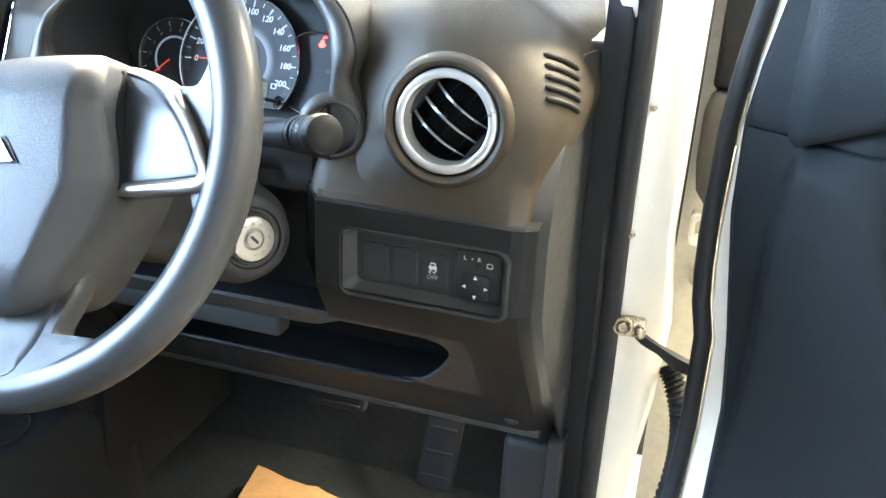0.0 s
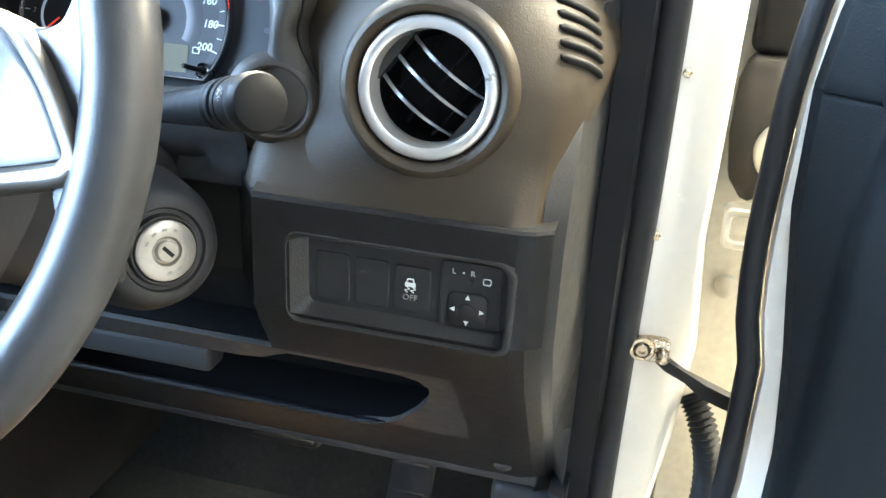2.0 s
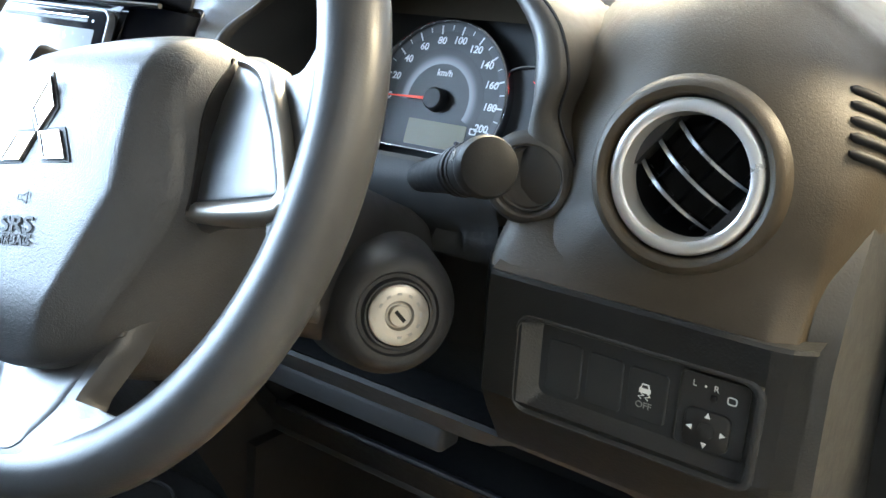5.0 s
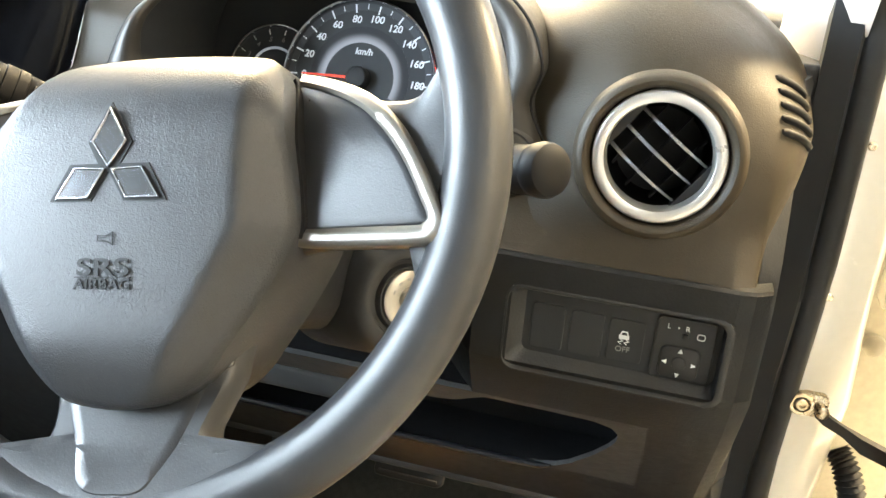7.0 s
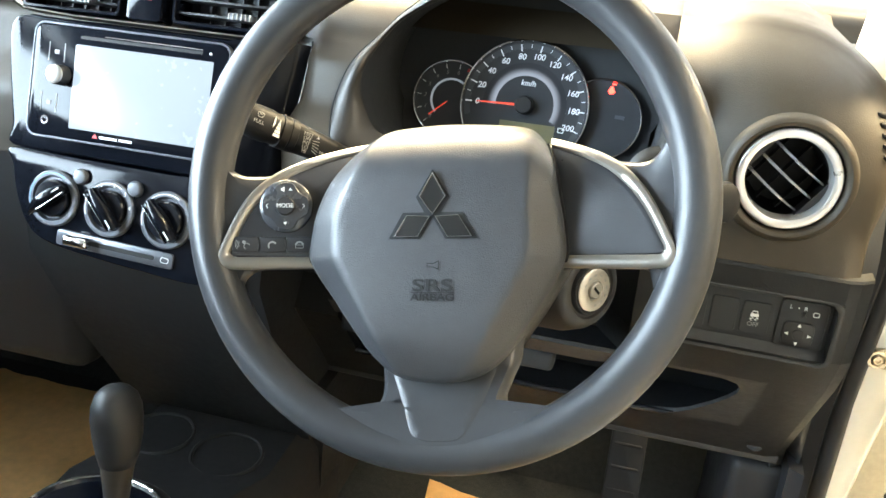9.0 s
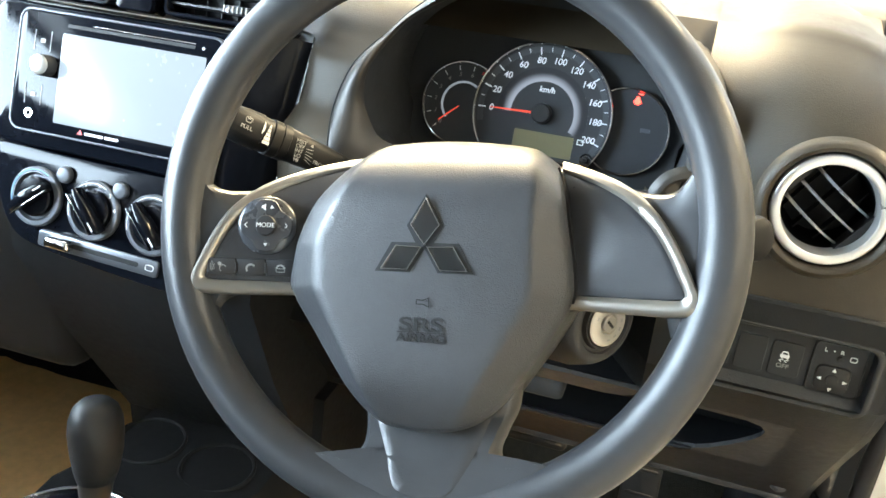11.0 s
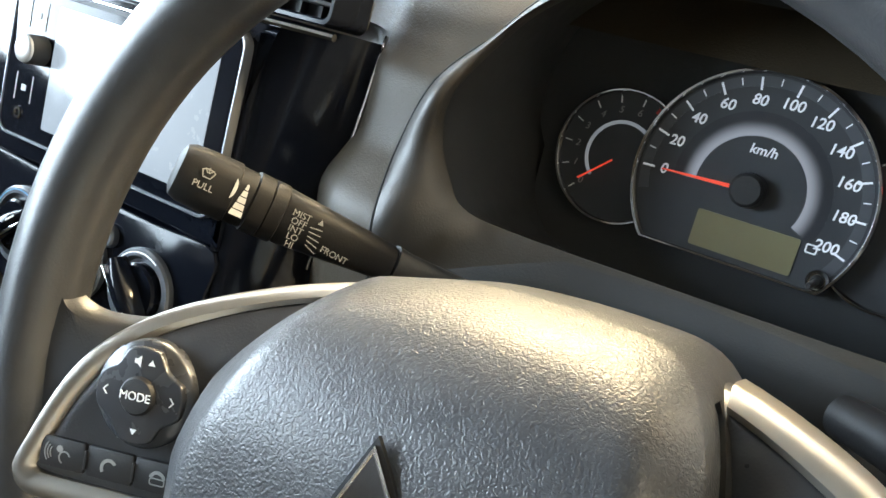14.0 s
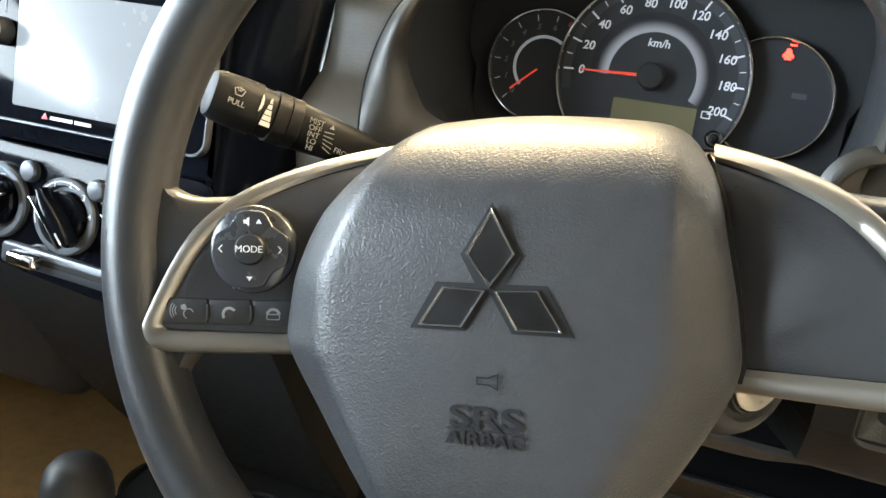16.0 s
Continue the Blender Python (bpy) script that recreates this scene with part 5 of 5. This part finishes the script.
for x0, x1 in ((0.005, 0.024), (0.026, 0.040)):
    part("brand_bar", box(bx + x0, bx + x1, by - 0.0012, by + 0.0012, 0.005, 0.0064), MARK, radio)

for i, x in enumerate((-0.4220, -0.3600, -0.2980)):
    kx, ky = on_stack(x, 0.7845 - 0.001 * i)
    dial = part("climate_knob", lathe([(0.0275, -0.002), (0.0275, 0.003), (0.0262, 0.0045), (0.0225, 0.0045), (0.0205, 0.0010), (0.0, 0.0010)], 48), GREYDIAL, stack, "grey graduated climate knob")
    dial.matrix_local = Matrix.Translation((kx, ky, 0))
    part("turning_disc", lathe([(0.0185, 0.0), (0.0182, 0.006), (0.0168, 0.0075), (0.0, 0.0078)], 40), PIANO, dial)
    turn = pose(0, 0, 0, 0, 0, (38, -48, -48)[i])
    sec = []
    for k in range(9):
        u = -0.0225 + 0.045 * k / 8
        w = 0.0068 * (1 - 0.45 * abs(u / 0.0225) ** 2)
        h = 0.0205 - 0.005 * (u / 0.0225) ** 2
        sec.append([(u, -w, 0.006), (u, -w * 0.92, h - 0.003), (u, -w * 0.5, h), (u, w * 0.5, h), (u, w * 0.92, h - 0.003), (u, w, 0.006)])
    bm = loft(sec)
    bm.transform(turn)
    part("grip", bm, PIANO, dial, "gloss black knob grip", angle=60)
    part("grip_trim", box(-0.0215, 0.0215, -0.0062, -0.0048, 0.014, 0.0185, 0.0006, 2, m=turn), CHROME, dial, "chrome grip edge")
    part("pointer", box(0.012, 0.021, -0.0006, 0.0006, 0.0190, 0.0196, m=turn), MARK, dial)
    part("scale_arc", band(circle(0, 0, 0.0252, 24, 60, 200), circle(0, 0, 0.0244, 24, 60, 200), 0.004, 0.0049, closed=False), (shader("blue_marking", (0.10, 0.28, 0.48), 0.5, vary=0.05) if i == 0 else MARK), dial)
    if i == 1:
        for n_, a in (("1", 112), ("2", 78), ("3", 44), ("4", 10)):
            lettering("dial_number", n_, 0.0058, Matrix.Translation((0.0235 * math.cos(radians(a)), 0.0235 * math.sin(radians(a)), 0.0047)), MARK, dial)
for x, z in ((-0.3945, 0.8085), (-0.3345, 0.8055)):
    bt = part("climate_button", lathe([(0.0078, -0.002), (0.0076, 0.0035), (0.0062, 0.005), (0.0, 0.0056)], 28), GREYDIAL, stack, "small round grey button")
    bt.matrix_local = Matrix.Translation((*on_stack(x, z), 0))
sx0, sy0 = on_stack(-0.4150, 0.7500)
slide = part("air_slider", plate(rounded(0, 0.128, -0.0075, 0.0075, 0.003, 3), -0.001, 0.0018, 0.0006), GREYDIAL, stack, "grey air recirculation slider")
slide.matrix_local = Matrix.Translation((sx0, sy0, 0)) @ pose(0, 0, 0, 0, 0, -2)
part("slot", plate(rounded(0.018, 0.108, -0.0022, 0.0022, 0.002, 3), 0.001, 0.0022), EMBOSS, slide)
part("lever", box(0.014, 0.040, -0.0050, 0.0050, 0.001, 0.013, 0.003, 3), CHROME, slide, "chrome slider lever")
part("air_mark", band(rounded(0.115, 0.124, -0.0028, 0.0028, 0.0025, 4), rounded(0.1157, 0.1233, -0.0021, 0.0021, 0.002, 4), 0.001, 0.0022), MARK, slide, smooth=False)

# centre vents above the radio
for x0, x1 in ((-0.480, -0.372), (-0.318, -0.200)):
    cv = thing("centre_vent", "rectangular black centre air vent with slats", "air vent", STACK, group="centre vents")
    a, b = on_stack(x0, 0.9560), on_stack(x1, 1.006)
    part("frame", band(rounded(a[0], b[0], a[1], b[1], 0.006, 4), rounded(a[0] + 0.004, b[0] - 0.004, a[1] + 0.004, b[1] - 0.004, 0.004, 4), -0.03, 0.001, 0.0015), PIANO, cv, "gloss black vent frame")
    part("duct", plate(rounded(a[0] + 0.003, b[0] - 0.003, a[1] + 0.003, b[1] - 0.003, 0.003, 3), -0.035, -0.028), RECESS, cv)
    for k in range(3):
        y = a[1] + 0.012 + 0.013 * k
        part("slat", box(a[0] + 0.004, b[0] - 0.004, y - 0.0012, y + 0.0012, -0.024, -0.004, 0.0008, 2), BLACK, cv)
    for k in range(7):
        x = a[0] + 0.012 + (b[0] - a[0] - 0.024) * k / 6
        part("vane", box(x - 0.0008, x + 0.0008, a[1] + 0.004, b[1] - 0.004, -0.028, -0.022), BLACK, cv)
    cx = (a[0] + b[0]) / 2 + 0.012
    tab = part("thumb_tab", box(cx - 0.013, cx + 0.013, a[1] + 0.009, a[1] + 0.016, -0.006, 0.004, 0.002, 2), GREYDIAL, cv, "grey ribbed thumb tab")
    for k in range(6):
        part("tab_rib", box(cx - 0.0115 + 0.0042 * k, cx - 0.0102 + 0.0042 * k, a[1] + 0.0095, a[1] + 0.0155, 0.0035, 0.0048), SILVER, tab)
haz = thing("hazard_switch", "black hazard switch with a red triangle", "switch", STACK)
a, b = on_stack(-0.364, 0.9555), on_stack(-0.328, 0.994)
part("key", plate(rounded(a[0], b[0], a[1], b[1], 0.004, 3), -0.02, 0.003, 0.0012), PIANO, haz)
hx, hy = (a[0] + b[0]) / 2, (a[1] + b[1]) / 2 + 0.005
part("triangle", band([Vector((hx - 0.008, hy - 0.006)), Vector((hx + 0.008, hy - 0.006)), Vector((hx, hy + 0.008))], [Vector((hx - 0.0052, hy - 0.0043)), Vector((hx + 0.0052, hy - 0.0043)), Vector((hx, hy + 0.0048))], 0.002, 0.0036), REDMARK, haz, "red warning triangle", smooth=False)

# ---- console, gear lever, pedals, mats ----
console = thing("centre_console", "black plastic centre console with cup holders", "console")
part("body", loft([[(x0, y, 0.21), (x0 + 0.01, y, z - 0.03), (x0 + 0.03, y, z), (x1 - 0.03, y, z), (x1 - 0.01, y, z - 0.03), (x1, y, 0.21)] for y, z, x0, x1 in ((-0.45, 0.44, -0.45, -0.26), (-0.02, 0.46, -0.46, -0.25), (0.12, 0.47, -0.46, -0.22), (0.20, 0.455, -0.45, -0.20), (0.36, 0.46, -0.44, -0.20))]), DUCT, console, "black console body", angle=50)
part("stack_base", loft([[(x0, 0.30, z0), (x1, 0.30, z0), (x1, 0.60, z0), (x0, 0.60, z0)] for z0, x0, x1 in ((0.30, -0.46, -0.21), (0.52, -0.47, -0.20))]), DUCT, console)
part("stack_lower_panel", loft([[(x0, y0, z0), (x1, y0, z0), (x1, 0.55, z0), (x0, 0.55, z0)] for y0, z0, x0, x1 in ((0.285, 0.45, -0.455, -0.215), (0.20, 0.60, -0.462, -0.212), (0.145, 0.72, -0.466, -0.208), (0.150, 0.76, -0.470, -0.206))]), DUCT, console, "black panel under the climate controls")
for cx, cy in ((-0.385, 0.225), (-0.290, 0.215)):
    part("cup_rim", lathe([(0.044, -0.01), (0.043, 0.0), (0.041, 0.0018), (0.039, 0.0005), (0.037, -0.02), (0.0, -0.021)], 40, m=Matrix.Translation((cx, cy, 0.458))), DUCT, console, "round cup holder")
GATE = smooth_loop([(-0.405, 0.09), (-0.36, 0.112), (-0.305, 0.10), (-0.285, 0.06), (-0.285, -0.12), (-0.31, -0.15), (-0.40, -0.15), (-0.42, -0.11), (-0.425, 0.04)], 5)
part("gate_ring", band(GATE, [Vector((-0.355, -0.02)) + (p - Vector((-0.355, -0.02))) * 0.965 for p in GATE], 0.462, 0.486, 0.001), CHROME, console, "thin chrome gate surround")
part("gate_plate", plate([Vector((-0.355, -0.02)) + (p - Vector((-0.355, -0.02))) * 0.97 for p in GATE], 0.460, 0.482), PIANO, console)
part("gate_skirt", plate([Vector((-0.355, -0.02)) + (p - Vector((-0.355, -0.02))) * 1.10 for p in GATE], 0.44, 0.478, 0.008, 3), BLACK, console)
COLLAR = shader("collar_paint", (0.07, 0.060, 0.050), 0.38, metal=0.6)
lever = thing("gear_lever", "black gear lever with a brown-grey collar", "gear lever", basis((-0.328, 0.052, 0.456), (1, 0, 0), (0, 0.98, -0.18), (0, 0.18, 0.98)))
part("rod", lathe([(0.0055, 0.0), (0.0055, 0.06)], 16), CHROME, lever, "steel lever rod")
part("collar", lathe([(0.0095, 0.046), (0.0125, 0.050), (0.0165, 0.085), (0.017, 0.088)], 28), COLLAR, lever, "satin brown-grey collar")
part("grip", loft([[(rx * math.cos(2 * math.pi * i / 28), cy + ry * math.sin(2 * math.pi * i / 28), z) for i in range(28)] for z, rx, ry, cy in ((0.088, 0.0172, 0.019, 0), (0.100, 0.0205, 0.0225, 0), (0.118, 0.0232, 0.026, -0.001), (0.138, 0.0240, 0.028, -0.003), (0.152, 0.0228, 0.027, -0.004), (0.163, 0.0192, 0.023, -0.005), (0.170, 0.0130, 0.016, -0.006), (0.1725, 0.005, 0.007, -0.006))]), BLACK, lever, "smooth black grip", angle=80)


def mat(corner, ex, ey, lx, ly, name, label):
    t = thing(name, label, "floor mat")
    c, ex, ey = Vector(corner), Vector(ex).normalized(), Vector(ey).normalized()
    bm = bmesh.new()
    nx, ny = 26, 30
    g = [[bm.verts.new(c + ex * lx * i / nx + ey * ly * j / ny + Vector((0, 0, 0.006 * noise.noise(Vector((i * 0.35, j * 0.3, lx))) + 0.0025 * noise.noise(Vector((i * 1.1, j * 1.3, 4)))))) for j in range(ny + 1)] for i in range(nx + 1)]
    for i in range(nx):
        for j in range(ny):
            bm.faces.new((g[i][j], g[i + 1][j], g[i + 1][j + 1], g[i][j + 1]))
    bmesh.ops.solidify(bm, geom=bm.faces[:], thickness=0.0025)
    part("sheet", bm, CARD, t)
    return t


mat((-0.115, 0.509, 0.251), (0.986, -0.167, 0), (0.13, -0.99, -0.03), 0.46, 0.7, "paper_mat", "brown protective paper mat on the driver's floor")
mat((-1.02, 0.535, 0.251), (1, -0.01, 0), (0.02, -1, -0.03), 0.55, 0.9, "paper_mat", "brown protective paper mat on the passenger's floor")
for nm, x, y, z, w, h in (("brake_pedal", 0.02, 0.50, 0.42, 0.085, 0.05), ("accelerator_pedal", 0.165, 0.52, 0.36, 0.05, 0.13)):
    pd = thing(nm, "ribbed black rubber " + nm.replace("_", " "), "pedal", basis((x, y, z), (1, 0, 0), (0, 0.5, 0.866), (0, -0.866, 0.5)))
    part("pad", plate(rounded(-w / 2, w / 2, -h / 2, h / 2, 0.008, 4), -0.006, 0.006, 0.003), RUBBER, pd)
    for k in range(4):
        yy = -h / 2 + h * (k + 0.5) / 4
        part("rib", box(-w / 2 + 0.006, w / 2 - 0.006, yy - 0.002, yy + 0.002, 0.005, 0.009, 0.001, 1), RUBBER, pd)
    part("arm", tube([(0, 0, -0.005), (0, 0.06, -0.05), (0, 0.22, -0.10)], 0.009, 8), BLACK, pd)
kick = thing("kick_panel", "black plastic kick panel beside the pedals", "trim panel")
part("panel", loft([[(0.335, 0.33, z), (0.350, 0.32, z), (0.352, 0.62, z), (0.335, 0.62, z)] for z in (0.21, 0.40, 0.525)]), BLACK, kick)
part("foot_box", box(0.28, 0.345, 0.36, 0.62, 0.21, 0.50, 0.012, 3), BLACK, kick)

# ---- open driver's door ----
DD = Vector((0.88, -0.475, 0)).normalized()
DOOR = basis((0.466, 0.306, 0.0), DD, Vector((0, 0, 1)), DD.cross(Vector((0, 0, 1))))
EDGE = ((0.24, 0.0), (0.40, 0.005), (0.52, 0.010), (0.60, 0.0145), (0.70, 0.013), (0.735, 0.003), (0.80, 0.0), (0.90, 0.002), (0.96, 0.010), (1.02, 0.020))
TRIM = ((0.24, 0.030), (0.50, 0.036), (0.64, 0.0366), (0.71, 0.0286), (0.75, 0.0220), (0.82, 0.0115), (0.90, 0.0090), (0.945, 0.0150), (1.02, 0.030))


def edge_x(z, line=EDGE):
    for (z0, x0), (z1, x1) in zip(line, line[1:]):
        if z0 <= z <= z1:
            return x0 + (x1 - x0) * (z - z0) / (z1 - z0)
    return line[0][1] if z < line[0][0] else line[-1][1]


zs = [0.24 + 0.78 * i / 24 for i in range(25)]
door = part("door", loft([[(edge_x(z), z, 0.0), (edge_x(z) + 0.004, z, 0.004), (1.0, z, 0.004), (1.0, z, -0.11), (edge_x(z) + 0.05, z, -0.11), (edge_x(z) - 0.012, z, -0.05), (edge_x(z) - 0.006, z, -0.012)] for z in zs]), PAINT, car, "open white driver's door", angle=45)
door.matrix_local = DOOR


LEDGE = ((-1.0, 0.880), (0.0588, 0.878), (0.100, 0.871), (0.127, 0.847), (0.1445, 0.799), (0.160, 0.740), (0.172, 0.650), (0.18, 0.500), (2.0, 0.30))


def ledge_z(u):
    for (u0, z0), (u1, z1) in zip(LEDGE, LEDGE[1:]):
        if u0 <= u <= u1:
            return z0 + (z1 - z0) * (u - u0) / (u1 - u0)


def trim_depth(u, z):
    """How far the trim stands into the car: a swelling below a ledge that slopes up to the upper pad."""
    d = 0.026 - 0.003 * max(0.0, 1 - abs(z - 0.8985) / 0.0012)
    zc, zb = ledge_z(u), 0.900 + 0.45 * max(0.0, u - 0.068)
    s = 1.0 if z <= zc else max(0.0, 1 - (z - zc) / max(0.012, min(0.06, zb - zc)))
    t = min(1.0, max(0.0, (0.8985 - z) / 0.35))
    r = min(1.0, max(0.0, (u - 0.050 + 0.05 * t) / 0.022))
    return d + 0.020 * s * r * r * (3 - 2 * r)


rows = []
for z in [0.27 + 0.50 * i / 30 for i in range(31)] + [0.775 + 0.005 * i for i in range(24)] + [0.8945, 0.8965, 0.8975, 0.8985, 0.8995, 0.9005] + [0.908 + 0.112 * i / 6 for i in range(7)]:
    e = edge_x(z, TRIM)
    us = [0, 0.002, 0.006, 0.012] + [0.018 + 0.005 * k for k in range(36)] + [0.21, 0.24, 0.3, 0.5, 0.9]
    rows.append([(e + 0.0, z, 0.002)] + [(e + u, z, trim_depth(u, z) * min(1.0, (0.35 + u / 0.012 * 0.65))) for u in us])
part("inner_trim", loft(rows, closed=False), DOORTRIM, door, "black grained inner door trim", angle=35)
upper = []
for k in range(15):
    u = 0.0545 + (0.0, 0.0004, 0.0016, 0.004, 0.008, 0.013, 0.02, 0.03, 0.045, 0.065, 0.09, 0.14, 0.25, 0.5, 0.9)[k]
    zb = 0.893 + 0.45 * max(0.0, u - 0.068) if u < 0.2 else 0.9524 + 0.05 * (u - 0.2)
    zb += 0.010 * max(0.0, (0.066 - u) / 0.0115) ** 2
    d = 0.030 + 0.020 * min(1.0, (u - 0.0545) / 0.020) ** 0.5
    upper.append([(u, 1.025, 0.012), (u, 1.025, d), (u, 0.97, d + 0.002), (u, zb + 0.012, d + 0.001), (u, zb + 0.004, d - 0.003), (u, zb + 0.001, d - 0.008), (u, zb, 0.012)])
part("upper_trim", loft(upper), DOORTRIM, door, "black upper door trim pad", angle=40)
part("door_seal", tube([(edge_x(z) - 0.0085, z, 0.004) for z in zs], 0.0082, 12), RUBBER, door, "black rubber door seal")

# ---- hinge hardware ----
for z in (0.775, 0.42):
    hg = part("door_hinge", band(rounded(-0.020, 0.022, -0.017, 0.017, 0.006, 4), rounded(-0.014, 0.017, -0.010, 0.010, 0.004, 4), -0.012, 0.006, 0.002), PAINT, car, "pale painted hinge bracket")
    hg.matrix_local = basis((0.460, 0.385, z - 0.008), (1, 0, 0), (0, 0, 1), (0, -1, 0))
    part("pin", lathe([(0.006, -0.03), (0.006, 0.034), (0.008, 0.034), (0.008, 0.040), (0, 0.042)], 18, m=pose(0.018, 0, -0.006, -90, 0, 0)), HINGE, hg)
    part("leaf", box(0.010, 0.045, -0.03, 0.05, -0.02, -0.012, 0.003, 2), HINGE, hg)
strap = thing("door_check_strap", "black door check strap bolted to the pillar", "check strap")
part("arm", loft([[(x, y + dy, z + dz) for dy, dz in ((-w, -h), (w, -h), (w, h), (-w, h))] for x, y, z, w, h in ((0.406, 0.349, 0.661, 0.003, 0.0035), (0.413, 0.347, 0.658, 0.004, 0.0050), (0.430, 0.346, 0.650, 0.003, 0.0046), (0.446, 0.346, 0.641, 0.005, 0.0066), (0.472, 0.346, 0.632, 0.005, 0.0062))]), BLACK, strap, "black strap arm")
FACING = lambda x, y, z: basis((x, y, z), (1, 0, 0), (0, 0, 1), (0, -1, 0))
part("bracket", plate(rounded(-0.012, 0.019, -0.011, 0.010, 0.006, 4), -0.004, 0.003, 0.001, 2, m=FACING(0.3965, 0.353, 0.666)), STEEL, strap, "zinc strap bracket")
part("washer", lathe([(0.0105, 0.000), (0.0105, 0.0035), (0.0095, 0.0048), (0.0072, 0.0048), (0.0064, 0.0030), (0.0064, 0.0)], 28, m=FACING(0.3935, 0.349, 0.6675), cap=False), STEEL, strap, "round zinc washer")
part("bolt", lathe([(0.0058, -0.002), (0.0058, 0.0050), (0.0046, 0.0064), (0.0030, 0.0064), (0.0024, 0.0040), (0.0, 0.0040)], 24, m=FACING(0.3935, 0.349, 0.6675)), STEEL, strap, "zinc bolt head")
part("pivot", lathe([(0.0055, -0.004), (0.0055, 0.006), (0.0040, 0.0072), (0.0, 0.0074)], 18, m=FACING(0.4105, 0.349, 0.6635)), STEEL, strap)
for x, z in ((0.3935, 0.892), (0.390, 0.771)):
    bt = part("pillar_bolt", lathe([(0.0036, -0.004), (0.0036, 0.0026), (0.0026, 0.0035), (0.0, 0.0035)], 6), STEEL, car, "small zinc bolt", smooth=False)
    bt.matrix_local = basis((x, 0.3305, z), (1, 0, 0), (0, 0, 1), (0, -1, 0))
gaiter = thing("wiring_gaiter", "black corrugated rubber wiring gaiter in the door gap", "gaiter")
pts = smooth_line([(0.442, 0.400, 0.604), (0.453, 0.389, 0.588), (0.463, 0.384, 0.560), (0.468, 0.383, 0.525), (0.467, 0.386, 0.48), (0.460, 0.39, 0.42)], 16)
part("bellows", tube(pts, [0.0105 + 0.0022 * (1 if i % 3 == 0 else -0.6 if i % 3 == 1 else 0) for i in range(len(pts))], 16), RUBBER, gaiter)
cover = thing("hinge_cover", "brown-grey moulded cover in the door gap", "cover")
part("cover", loft([[(x0, 0.404, z), (0.5 * (x0 + x1), 0.396, z), (x1, 0.402, z), (x1, 0.43, z), (x0, 0.43, z)] for z, x0, x1 in ((0.786, 0.450, 0.461), (0.800, 0.440, 0.468), (0.83, 0.436, 0.474), (0.875, 0.436, 0.480), (0.890, 0.440, 0.476), (0.896, 0.445, 0.470))]), COVER, cover, angle=70)
part("upper_block", box(0.440, 0.490, 0.410, 0.44, 0.898, 1.03, 0.006, 3), DUCT, cover, "black rubber block")
bulge = part("door_bulge", loft([[(0.470 + r * math.cos(2 * math.pi * i / 24) * 0.9, y, 0.828 + 1.15 * r * math.sin(2 * math.pi * i / 24)) for i in range(24)] for y, r in ((0.40, 0.019), (0.388, 0.019), (0.382, 0.017), (0.378, 0.012), (0.376, 0.005))]), PAINT, car, "white rounded bulge in the door gap", angle=80)
nut = part("hinge_nut", lathe([(0.010, -0.004), (0.010, 0.004), (0.007, 0.007), (0.0, 0.008)], 20), HINGE, car, "pale painted hinge bolt")
nut.matrix_local = basis((0.458, 0.436, 0.695), (1, 0, 0), (0, 0, 1), (0, -1, 0))
